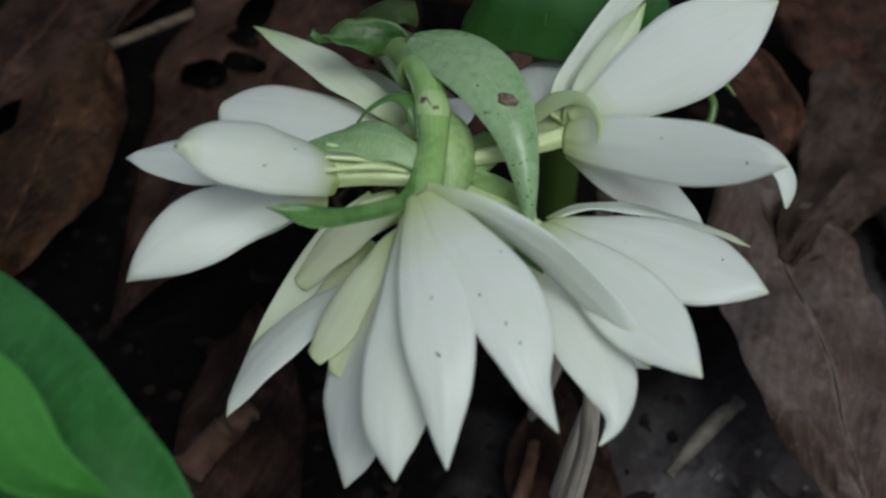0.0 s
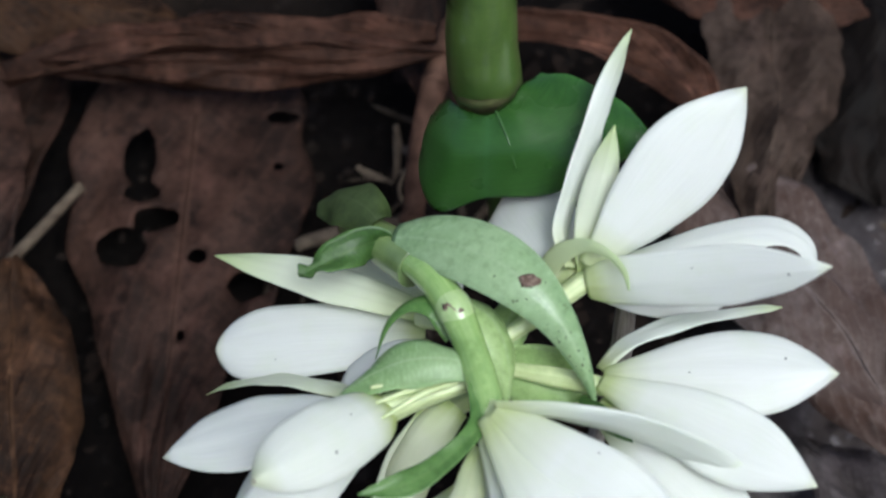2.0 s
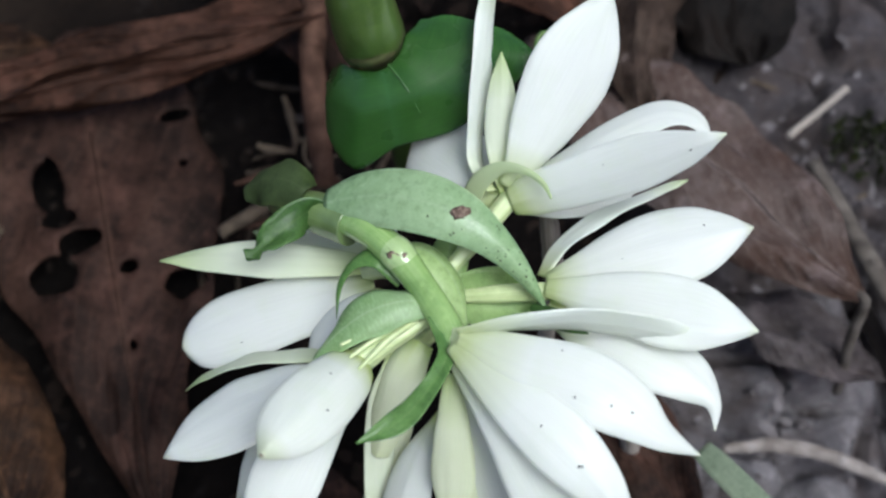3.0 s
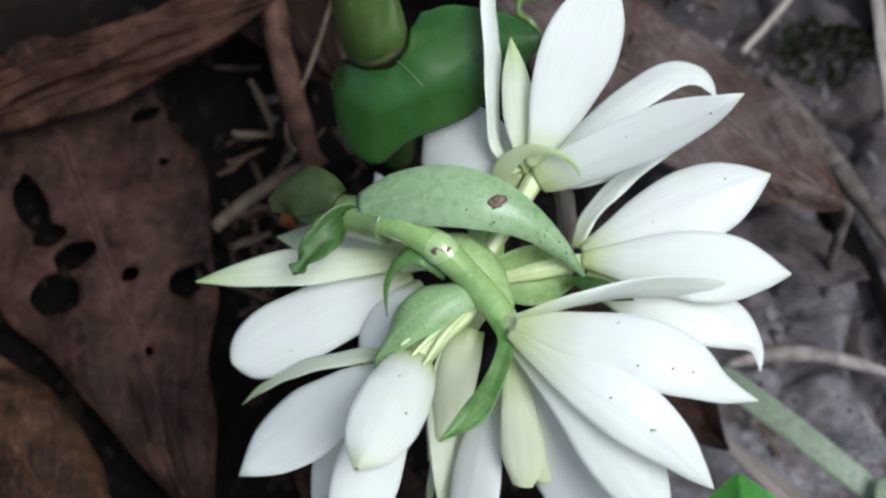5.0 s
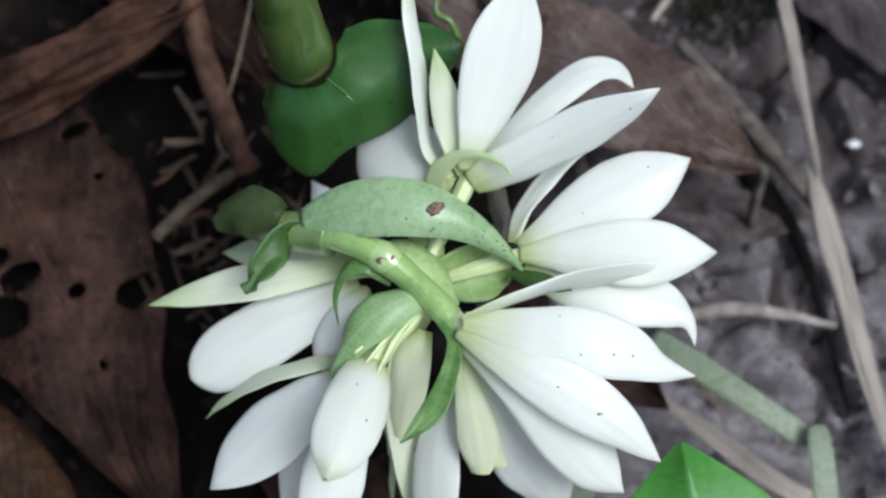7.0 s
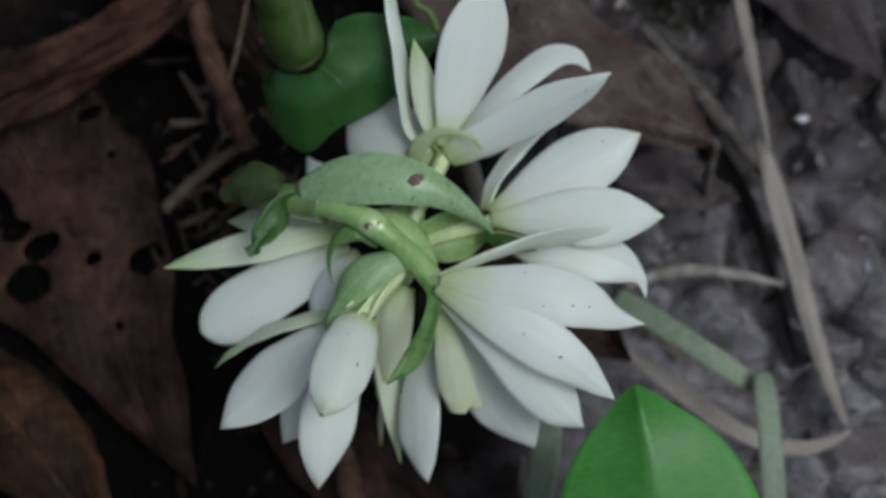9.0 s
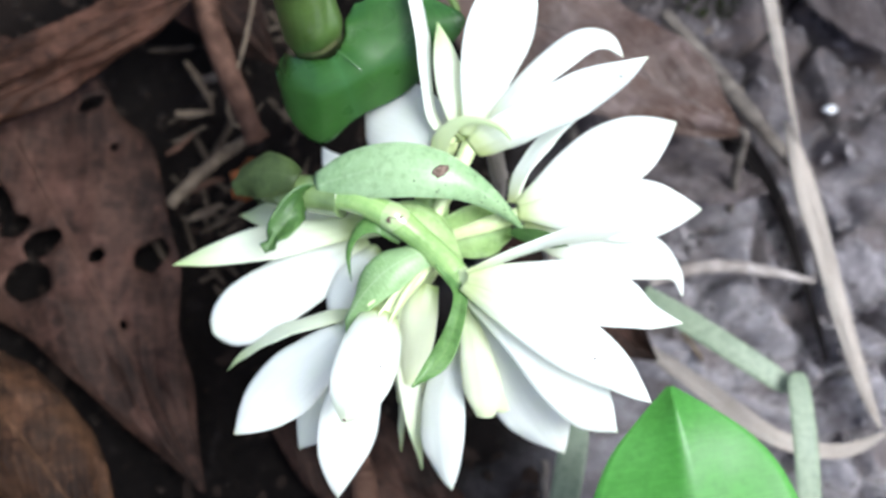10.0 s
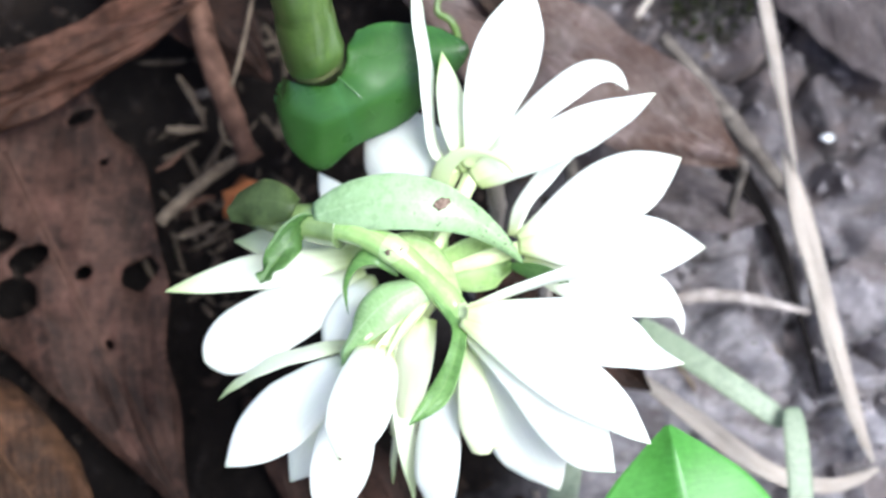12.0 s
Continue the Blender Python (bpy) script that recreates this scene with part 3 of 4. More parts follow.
def ground_height(x, y):
    """cm"""
    near = math.exp(-(x * x + y * y) / 900)
    if near < 0.001:
        return -1.7
    mud = min(1.0, max(0.0, (x - 2.3) / 2.0))
    k = min(1.0, max(0.0, (x - 1.5) / 3.0))
    drop = -1.0 * k * k * (3 - 2 * k)
    wx, wy = x + 0.5 * noise.noise((x * 0.8, y * 0.8, 4.1)), y + 0.5 * noise.noise((x * 0.8, y * 0.8, 9.4))
    d, at = noise.voronoi((wx * 0.62, wy * 0.8, 0.4))
    gap = min(1.0, max(0.0, (d[1] - d[0]) / 0.16))
    plate = gap * gap * (3 - 2 * gap)
    tilt = noise.cell(at[0] * 7.3) * (wx * 0.62 - at[0].x) + noise.cell(at[0] * 3.1) * (wy * 0.8 - at[0].y)
    lump = mud * (0.6 * (plate - 0.75) + 0.7 * plate * tilt + 0.4 * noise.noise((x * 1.3, y * 1.3, 6.6)) + 0.1 * noise.noise((x * 3.4, y * 3.4, 7.7)))
    ditch = 9.0
    for (ax, ay), (bx, by) in zip(CREVICE, CREVICE[1:]):
        k = min(1.0, max(0.0, ((x - ax) * (bx - ax) + (y - ay) * (by - ay)) / ((bx - ax) ** 2 + (by - ay) ** 2)))
        ditch = min(ditch, math.hypot(x - ax - k * (bx - ax), y - ay - k * (by - ay)))
    ditch += 0.12 * noise.noise((x * 2.1, y * 2.1, 3.3))
    lump -= 1.1 * math.exp(-(max(0.0, ditch) / 0.26) ** 2)
    return near * (lump + 0.35 * noise.noise((x * 0.35, y * 0.35, 0.3)) + 0.16 * (0.3 - abs(noise.noise((x * 0.9, y * 0.9, 5.3)))) + 0.07 * (0.3 - abs(noise.noise((x * 2.3, y * 2.3, 1.3)))) + 0.012 * noise.noise((x * 7, y * 7, 2.3))) + near * drop - 1.7


def ground():
    b = bmesh.new()
    uvl = b.loops.layers.uv.new("UV")
    line = [-12 + 0.09 * i for i in range(268)]
    line = [-12 * 1.3**k for k in range(26, 0, -1)] + line + [12 * 1.3**k for k in range(1, 27)]
    n = len(line) - 1
    rows = [[b.verts.new((x * CM, y * CM, ground_height(x, y) * CM)) for x in line] for y in line]
    for j in range(n):
        for i in range(n):
            f = b.faces.new((rows[j][i], rows[j][i + 1], rows[j + 1][i + 1], rows[j + 1][i]))
            f.smooth = True
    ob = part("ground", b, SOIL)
    tagged(ob, "dark forest soil under leaf litter, shade in its colour", "ground", kind="structure")


ground()

# ---- the white flowering plant ----
plant = thing("flowering_plant", (-2.6, 1.2, 0), "nodding white flower head on a fleshy green stem", "flowering plant")
part("lower_stem", tube([(-3.2, 1.9, -1.9), (-3.1, 1.5, 1.5), (-3.05, 1.1, 3.4), (-2.8, 0.68, 4.55), (-2.45, 0.5, 4.95), (-2.02, 0.38, 5.15), (-1.62, 0.25, 5.3)],
                        [0.2, 0.2, 0.19, 0.2, 0.24, 0.27, 0.265], 18, 3, 0.02), STEM_DULL, plant, "dull green stem rising from the litter")
part("stem", tube([(-1.8, 0.3, 5.3), (-1.62, 0.23, 5.4), (-1.3, 0.12, 5.5), (-0.92, -0.08, 5.5)], [0.12, 0.17, 0.19, 0.205], 24, 3, 0.01), STEM, plant, "fleshy bent green stem")
part("upper_stem", tube([(-1.0, -0.03, 5.5), (-0.85, -0.13, 5.48), (-0.5, -0.41, 5.44), (-0.14, -0.76, 5.4), (0.0, -0.96, 5.42), (0.02, -1.21, 5.48)],
                        [0.18, 0.2, 0.176, 0.185, 0.155, 0.03], 24, 3, 0.014), STEM, plant, "fleshy green stem above a pale joint")
part("stem_sheath", Ribbon([(-0.95, 0.04, 5.36), (-0.6, 0.06, 5.34), (-0.24, -0.18, 5.2), (0.0, -0.55, 4.95)], [0.3, 0.44, 0.42, 0.12], (0.4, 0.4, 0.8), cup=0.18).bm(30, 12), BRACT_LIME, plant, "green sheath beside the stem")


def bract(blade, material, label="", holes=()):
    return part("bract", blade.bm(30, 10, holes), material, plant, label)


spotted = Blade((-1.98, 0.4, 5.4), (0.92, -0.1, 5.0), 0.77, (-0.17, -0.15, 1), "arch", bow=0.64, cup=0.1, sway=-0.42, thick=0.04)
spotted_ob = bract(spotted, BRACT_PALE, "pale arching bract with a brown scar and dark specks")
scar_p = spotted.at(0.53, -0.12)
part("scar", crumb(scar_p, 0.085, 0.25, 3, spotted.n, 1.5), SCAR, spotted_ob, "brown flaky scar")
for k in range(26):
    s, x = 0.3 + 0.65 * random.random() ** 0.7, random.uniform(-0.8, 0.8)
    part("speck", crumb(spotted.at(s, x), random.uniform(0.005, 0.014), 0.4, k, spotted.n), SPECK, spotted_ob)
part("scar", crumb(Vector((-0.93, -0.075, 5.5)) + Vector((-0.05, -0.5, 0.86)) * 0.212, 0.05, 0.14, 5, (-0.05, -0.5, 0.86), 1.7), SCAR, plant, "flaky brown scar round the joint")
part("stem_joint", tube([(-1.14, 0.04, 5.5), (-0.93, -0.075, 5.505), (-0.72, -0.22, 5.47)], [0.175, 0.215, 0.175], 24), JOINT, plant, "pale swollen stem joint")
for k in range(18):
    out = Vector((random.uniform(-0.25, 0.55), random.uniform(-0.75, -0.1), 0.9)).normalized()
    q = Vector((-0.93, -0.075, 5.5)) + Vector((0.8, -0.6, 0)) * random.uniform(-0.05, 0.05) + out * 0.211
    part("scar", crumb(q, random.uniform(0.01, 0.03), 0.35, k, out, 1.6, 1), SCAR, plant)
bract(Ribbon([(-0.22, -0.7, 5.5), (-0.06, -0.95, 5.55), (0.0, -1.23, 5.58), (-0.07, -1.63, 5.64), (-0.28, -2.13, 5.72), (-0.65, -2.53, 5.78)], [0.32, 0.3, 0.2, 0.23, 0.3, 0.03],
             (0.1, 0.1, 1), (-0.2, -0.2, 0.9), fold=0.05, cup=0.0, wave=0.08), BRACT_MID, "dark green pointed bract")
bract(Ribbon([(-2.28, 0.5, 5.3), (-2.5, 0.6, 5.26), (-2.85, 0.7, 5.02), (-3.2, 0.7, 4.6)], [0.34, 0.56, 0.68, 0.3], (0.1, -0.1, 1), (-0.3, -0.1, 1), cup=0.2, wave=0.12), DULL, "dull green rounded bract")
bract(Ribbon([(-1.98, 0.36, 5.28), (-2.24, 0.16, 5.4), (-2.48, -0.2, 5.44), (-2.62, -0.42, 5.44), (-2.7, -0.57, 5.42)], [0.32, 0.44, 0.38, 0.24, 0.05], (-0.15, -0.88, 0.45), (-0.75, -0.55, 0.35),
             fold=0.1, cup=0.0, wave=0.16, ragged=0.22, crumple=0.06), BRACT_DARK, "dark green folded bract with a torn tip")
bract(Ribbon([(-0.42, -0.55, 5.32), (-0.72, -0.68, 5.42), (-1.02, -0.88, 5.4), (-1.26, -1.12, 5.28), (-1.45, -1.38, 5.13), (-1.57, -1.6, 5.0)], [0.34, 0.5, 0.58, 0.46, 0.26, 0.03],
             (-0.05, 0.0, 1), (-0.5, 0.05, 0.85), cup=0.2, wave=0.14), HOOD, "green hooded bract over a bud")
bract(Ribbon([(-0.8, -0.2, 5.28), (-1.12, -0.12, 5.42), (-1.42, -0.24, 5.36), (-1.56, -0.5, 5.14), (-1.52, -0.84, 4.92)], [0.42, 0.38, 0.2, 0.11, 0.02],
             (-0.2, 0.2, 1), (-0.9, -0.1, 0.4), cup=0.1), BRACT_MID, "thin hooked green bract")
bract(Ribbon([(-0.32, 0.92, 5.25), (-0.24, 1.12, 5.5), (0.0, 1.24, 5.76), (0.3, 1.2, 5.9), (0.56, 1.08, 5.92), (0.7, 0.94, 5.84)], [0.26, 0.25, 0.16, 0.1, 0.07, 0.02],
             (-0.35, -0.6, 0.7), (0.1, -0.75, 0.65), cup=0.06, thick=0.02), HOOK, "pale translucent hooked bract")
bract(Ribbon([(-0.28, -0.2, 4.9), (0.15, -0.12, 4.95), (0.55, 0.0, 4.85), (0.8, 0.05, 4.75)], [0.45, 0.75, 0.7, 0.2], (0, -0.4, 1), cup=-0.15, wave=0.1), BRACT_LIME, "pale green cupped bract")
bract(Ribbon([(-0.42, 0.5, 5.08), (-0.4, 0.25, 5.02), (-0.36, -0.05, 4.95)], [0.34, 0.5, 0.4], (0, -0.3, 1), cup=0.15), BRACT_LIME)
bract(Blade((0.75, -0.1, 5.0), (1.5, -0.45, 5.4), 0.28, (0, 0.2, 1), "narrow", cup=0.1), BRACT_DARK)


def flower(pedicel, radii, label):
    end = Vector(pedicel[-1])
    run = (end - Vector(pedicel[-2])).normalized()
    return part("flower", tube([*pedicel, end + run * 0.05], [*(0.85 * r for r in radii[:-1]), radii[-1] * 0.55, 0.03], 24, 6, 0.07), OVARY, plant, label)


def petal(parent, blade, material=None, name="petal", label=""):
    blade.cup *= 0.65
    blade.wave += 0.05
    blade.ragged += 0.05
    blade.ribs = 0.012
    blade.seed = len(plant.children_recursive) * 1.37
    part(name, blade.bm(34, 14), material or PETAL, parent, label)
    return blade


def specks(parent, blade, count, seed):
    rng = random.Random(seed)
    for k in range(count):
        s, x = rng.uniform(0.2, 0.9), rng.uniform(-0.7, 0.7)
        part("speck", crumb(blade.at(s, x), rng.uniform(0.006, 0.016), 0.4, seed + k, blade.n), SPECK, parent)


# front flower
ff = flower([(-0.12, -0.7, 5.35), (0.05, -0.92, 5.48), (0.2, -1.08, 5.62)], [0.1, 0.14, 0.19], "white flower with broad waxy petals")
b = petal(ff, Ribbon([(0.06, -1.04, 5.64), (0.88, -1.59, 5.78), (1.46, -1.9, 5.74), (1.98, -2.2, 5.58), (2.34, -2.43, 5.32), (2.61, -2.59, 5.07)],
                    [0.28, 0.62, 0.76, 0.6, 0.31, 0.02], (0.1, -0.35, 1), cup=0.12))
specks(ff, b, 3, 11)
b = petal(ff, Ribbon([(0.1, -0.98, 5.68), (0.9, -1.16, 5.84), (1.6, -1.24, 5.87), (2.14, -1.36, 5.78), (2.58, -1.51, 5.6), (3.04, -1.55, 5.38)],
                    [0.28, 0.7, 0.84, 0.7, 0.35, 0.02], (0.25, -0.2, 1), cup=0.12))
specks(ff, b, 4, 12)
petal(ff, Ribbon([(0.06, -1.06, 5.5), (0.82, -1.7, 5.45), (1.38, -2.2, 5.25), (1.82, -2.65, 4.9), (2.21, -2.9, 4.52)],
                 [0.3, 0.62, 0.86, 0.68, 0.03], (0.0, -0.45, 0.9), (0.2, -0.4, 0.9), cup=0.12))
petal(ff, Ribbon([(0.1, -0.94, 5.66), (0.75, -0.72, 5.86), (1.4, -0.45, 5.75), (2.15, -0.22, 5.45), (2.6, -0.14, 5.22), (2.92, -0.08, 5.02)],
                 [0.3, 0.42, 0.54, 0.5, 0.3, 0.02], (0.5, -0.85, 0.05), (0.45, -0.85, 0.12), cup=0.1), SEPAL_WHITE, "sepal", "arched narrow white sepal")
petal(ff, Blade((0.0, -1.5, 4.4), (-0.12, -3.57, 3.2), 0.72, (-0.45, -0.1, 0.85), bow=0.12, cup=0.14, curl=-0.1, sway=0.12))
petal(ff, Blade((0.2, -1.3, 5.2), (1.57, -3.03, 3.43), 1.05, (0, -0.7, 0.7), "petal", bow=0.1, cup=0.1, wave=0.1))
petal(ff, Ribbon([(0.1, -1.25, 5.2), (0.17, -1.62, 5.02), (0.26, -1.98, 4.78), (0.34, -2.32, 4.48), (0.38, -2.62, 4.2)], [0.22, 0.34, 0.48, 0.56, 0.26], (-0.2, -0.4, 0.9), cup=0.14), LIP, "lip", "yellow-green rounded lip")
petal(ff, Ribbon([(0.14, -1.3, 5.16), (0.3, -1.65, 4.95), (0.45, -1.98, 4.7), (0.58, -2.28, 4.4), (0.68, -2.52, 4.15)], [0.2, 0.32, 0.42, 0.46, 0.22], (0.3, -0.4, 0.9), cup=0.14), LIP, "lip", "yellow-green rounded lip")
petal(ff, Blade((0.4, -1.4, 5.1), (1.75, -2.3, 3.7), 0.6, (0.3, -0.7, 0.7), "lobed", bow=0.1, cup=0.15, wave=0.1), LIP, "lip")

# bud flower
fb = flower([(-0.35, -0.6, 5.2), (-0.74, -1.0, 5.16), (-1.1, -1.42, 5.1)], [0.1, 0.15, 0.3], "half-open white flower with a rounded bud petal")
for k in (-1, 0, 1):
    part("rib", tube([(-0.5 + 0.02 * k, -0.74, 5.3), (-0.8 + 0.07 * k, -1.03 - 0.05 * k, 5.36), (-1.12 + 0.15 * k, -1.44 - 0.12 * k, 5.38)], [0.035, 0.045, 0.02], 8), OVARY, fb, "pale green rib")
b = petal(fb, Blade((-1.06, -1.4, 5.1), (-1.52, -3.09, 6.25), 0.84, (0.3, 0.1, 1), "bud", bow=0.1, cup=0.3), BUD, "petal", "creamy rounded petal")
specks(fb, b, 2, 21)
part("speck", crumb(b.at(0.99, 0.0), 0.022, 0.5, 23, b.n), SCAR, fb, "brown dried petal tip")
petal(fb, Blade((-1.25, -1.35, 4.75), (-3.16, -2.9, 4.29), 1.0, (-0.25, 0.15, 0.95), "slender", bow=0.12, cup=0.12))
petal(fb, Blade((-1.25, -1.2, 4.6), (-3.37, -1.87, 3.77), 0.36, (-0.2, 0.65, 0.8), "narrow", bow=0.26, cup=0.08), SEPAL, "sepal", "greenish narrow sepal")
petal(fb, Blade((-1.05, -1.45, 4.7), (-1.66, -3.8, 4.25), 0.84, (0.35, -0.2, 1), "slender", bow=0.14, cup=0.16, curl=-0.1, sway=0.2))
petal(fb, Blade((-1.2, -1.4, 4.5), (-2.3, -3.0, 3.6), 0.8, (0, -0.2, 1), bow=0.1))

# left flower
fl = flower([(-0.85, -0.15, 5.15), (-1.15, -0.05, 4.9), (-1.4, 0.0, 4.6)], [0.09, 0.13, 0.2], "white flower with a narrow greenish sepal and blunt petals")
petal(fl, Blade((-1.35, 0.1, 4.6), (-4.16, -0.42, 4.29), 0.54, (0, 0.12, 1), "narrow", bow=0.1, cup=0.1), SEPAL, "sepal", "pale green pointed sepal")
b = petal(fl, Blade((-1.3, -0.1, 4.4), (-3.6, -1.3, 3.75), 0.95, (-0.15, -0.2, 1), "round", bow=0.15, cup=0.14))
specks(fl, b, 2, 31)
petal(fl, Blade((-1.2, -0.2, 4.45), (-1.78, -1.25, 4.2), 0.55, (-0.2, -0.2, 1), "round", bow=0.2, cup=0.25))
petal(fl, Blade((-1.4, 0.2, 4.4), (-3.3, 0.55, 3.7), 0.6, (0, 0.1, 1), "narrow", bow=0.1), SEPAL, "sepal")
petal(fl, Blade((-1.2, 0.2, 4.4), (-2.1, 1.75, 3.5), 0.5, (-0.2, 0.1, 1), "narrow", bow=0.1))

# upper flower
fu = flower([(-0.35, 0.05, 5.1), (-0.1, 0.55, 5.2), (0.15, 1.05, 5.35)], [0.1, 0.13, 0.22], "wide open white flower with upright petals")
b = petal(fu, Blade((0.12, 1.15, 5.5), (0.82, 3.34, 6.84), 1.06, (0.35, -0.75, 0.7), "slender", bow=0.05, cup=0.12))
petal(fu, Ribbon([(-0.05, 1.1, 5.4), (-0.38, 1.45, 5.45), (-0.5, 1.95, 5.85), (-0.56, 2.5, 6.2), (-0.66, 3.15, 6.36), (-0.74, 3.75, 6.4)],
                 [0.24, 0.3, 0.33, 0.4, 0.32, 0.02], (0.85, -0.3, 0.35), cup=0.1), SEPAL_WHITE, "sepal", "narrow upright greenish sepal")
petal(fu, Blade((0.05, 1.1, 5.4), (-0.32, 2.5, 6.32), 0.42, (0.2, -0.5, 1), "ovate", cup=0.1), SEPAL, "sepal", "pale green pointed sepal")
petal(fu, Blade((0.0, 1.1, 5.2), (-1.3, 1.96, 4.6), 1.15, (-0.3, -0.2, 1), "round", bow=0.15, cup=0.15))
b = petal(fu, Blade((0.2, 1.0, 5.4), (2.51, 1.8, 6.72), 0.72, (0.2, -0.75, 0.6), "spoon", bow=0.02, cup=0.14))
specks(fu, b, 2, 41)
petal(fu, Ribbon([(0.25, 1.15, 5.3), (0.68, 1.62, 5.5), (1.26, 2.16, 5.66), (1.73, 2.5, 5.7), (2.14, 2.6, 5.58), (2.38, 2.46, 5.35)],
                 [0.3, 0.38, 0.46, 0.46, 0.34, 0.05], (-0.3, 0.3, 1), (0.2, 0.3, 1), cup=0.12))
petal(fu, Blade((0.2, 1.1, 5.1), (1.64, 2.23, 4.31), 0.6, (0.1, -0.4, 1), bow=0.1))
petal(fu, Blade((0.1, 1.15, 5.4), (-0.05, 2.2, 5.7), 0.5, (0.1, -0.5, 1), cup=0.15))

# right flower
fr = flower([(-0.1, -0.15, 4.9), (0.4, 0.0, 4.95), (0.95, 0.18, 4.95)], [0.1, 0.14, 0.2], "white flower with broad pointed petals")
b = petal(fr, Blade((0.85, 0.25, 5.0), (3.1, 1.4, 5.42), 0.98, (0, -0.2, 1), "slender", bow=0.1, cup=0.14))
specks(fr, b, 2, 51)
petal(fr, Blade((0.85, 0.15, 5.05), (3.41, 0.12, 5.32), 0.9, (0, -0.25, 1), "slender", bow=0.15, cup=0.12))
petal(fr, Ribbon([(0.75, 0.34, 4.95), (0.9, 0.76, 5.02), (1.28, 1.3, 5.0), (1.81, 1.87, 4.82), (2.22, 2.36, 4.5)], [0.22, 0.3, 0.3, 0.22, 0.02], (-0.5, 0.5, 0.7), (-0.3, 0.4, 0.8), cup=0.06), SEPAL_WHITE, "sepal", "narrow greenish sepal seen edge on")
petal(fr, Ribbon([(0.95, 0.05, 4.8), (1.6, -0.17, 4.98), (2.3, -0.36, 4.98), (2.8, -0.5, 4.9), (3.1, -0.68, 4.78), (3.19, -0.97, 4.68)],
                 [0.4, 0.8, 0.86, 0.62, 0.24, 0.02], (0.05, -0.15, 1), (0.4, 0.1, 1), cup=0.14), PETAL)
petal(fr, Blade((1.0, 0.1, 4.7), (2.6, 0.5, 4.0), 0.8, (0, -0.3, 1), bow=0.1), PETAL)

# lower hidden flower
fc = flower([(-0.3, -0.5, 4.7), (-0.55, -0.8, 4.5), (-0.7, -1.05, 4.25)], [0.1, 0.14, 0.22], "yellow-green half-closed flower under the others")
petal(fc, Ribbon([(-0.46, -0.85, 4.85), (-0.55, -1.22, 4.75), (-0.62, -1.66, 4.4), (-0.7, -2.05, 3.9)], [0.36, 0.52, 0.5, 0.26], (-0.1, -0.3, 0.95), cup=0.26), LIP, "lip", "yellow-green cupped lip")
for q, x in enumerate((-0.84, -0.72, -0.6)):
    petal(fc, Ribbon([(-0.55 + 0.2 * (x + 0.72), -1.25, 4.4), (x + 0.08, -1.65, 3.95), (x + 0.02, -2.0, 3.55), (x, -2.24 + 0.05 * (q % 2), 3.25)], [0.2, 0.28, 0.24, 0.05], (x + 0.6, -0.5, 0.8), cup=0.2, wave=0.1), LIP, "lip", "pale frilled lip")
petal(fc, Ribbon([(-0.72, -1.0, 4.75), (-0.76, -1.55, 4.3), (-0.66, -2.35, 3.55), (-0.51, -3.17, 2.79)], [0.22, 0.4, 0.36, 0.03], (0.6, -0.55, 0.55), cup=0.12), SEPAL, "sepal", "narrow pale green sepal")
petal(fc, Blade((-0.75, -1.2, 4.3), (-0.84, -2.83, 2.32), 0.34, (0.9, -0.3, 0.3), "narrow", cup=0.1), SEPAL, "sepal")

# ---- the broad-leaved plant behind ----
shrub = thing("broad_leaved_plant", (-2, 2.6, 0), "green stalk clasped by a rounded glossy leaf", "plant")
part("stalk", tube([(-2.4, 4.5, -1.9), (-2.2, 3.8, 1.5), (-2.1, 3.1, 4.2), (-2.1, 2.65, 6), (-2.15, 2.63, 7), (-2.3, 2.8, 9.5), (-2.4, 3.2, 14), (-2.5, 3.8, 20)],
                   [0.33, 0.34, 0.4, 0.41, 0.38, 0.35, 0.3, 0.25], 22, 3, 0.02), STALK, shrub, "smooth green stalk")
part("sheath", tube([(-2.1, 2.85, 5.2), (-2.1, 2.68, 5.85), (-2.13, 2.61, 6.6), (-2.16, 2.64, 7.3)], [0.41, 0.435, 0.41, 0.38], 22, 2, 0.03, closed=False), STALK, shrub)


part("leaf", sheet([[(-2.56, 2.62, 5.1), (-2.66, 2.5, 4.98), (-2.7, 2.4, 4.84)],
                    [(-2.42, 2.4, 5.42), (-2.54, 2.08, 5.14), (-2.5, 1.76, 4.7)],
                    [(-2.12, 2.26, 5.6), (-2.12, 1.8, 5.42), (-2.0, 1.36, 4.62)],
                    [(-1.8, 2.24, 5.74), (-1.62, 1.88, 5.64), (-1.46, 1.62, 5.0)],
                    [(-1.64, 2.46, 5.86), (-1.12, 2.14, 5.84), (-0.68, 1.98, 5.3)],
                    [(-1.62, 2.74, 5.9), (-0.85, 2.62, 6.05), (0.06, 2.58, 6.1)],
                    [(-1.5, 2.98, 5.92), (-1.05, 3.06, 6.05), (-0.3, 2.98, 6.05)]], 0.05), LEAF, shrub, "rounded glossy dark green leaf clasping the stalk")
part("midrib", tube([(-1.74, 2.31, 5.79), (-1.56, 2.15, 5.81), (-1.38, 2.0, 5.75), (-1.22, 1.88, 5.52)], [0.02, 0.018, 0.012, 0.008], 8), RIB, shrub, "pale midrib of the clasping leaf")
part("stalk_node", tube([(-2.1, 2.72, 5.62), (-2.1, 2.66, 5.82), (-2.1, 2.64, 5.98)], [0.39, 0.425, 0.4], 22, 3, 0.03, rough=0.06, closed=False), NODE, shrub, "brownish ring at the foot of the stalk")
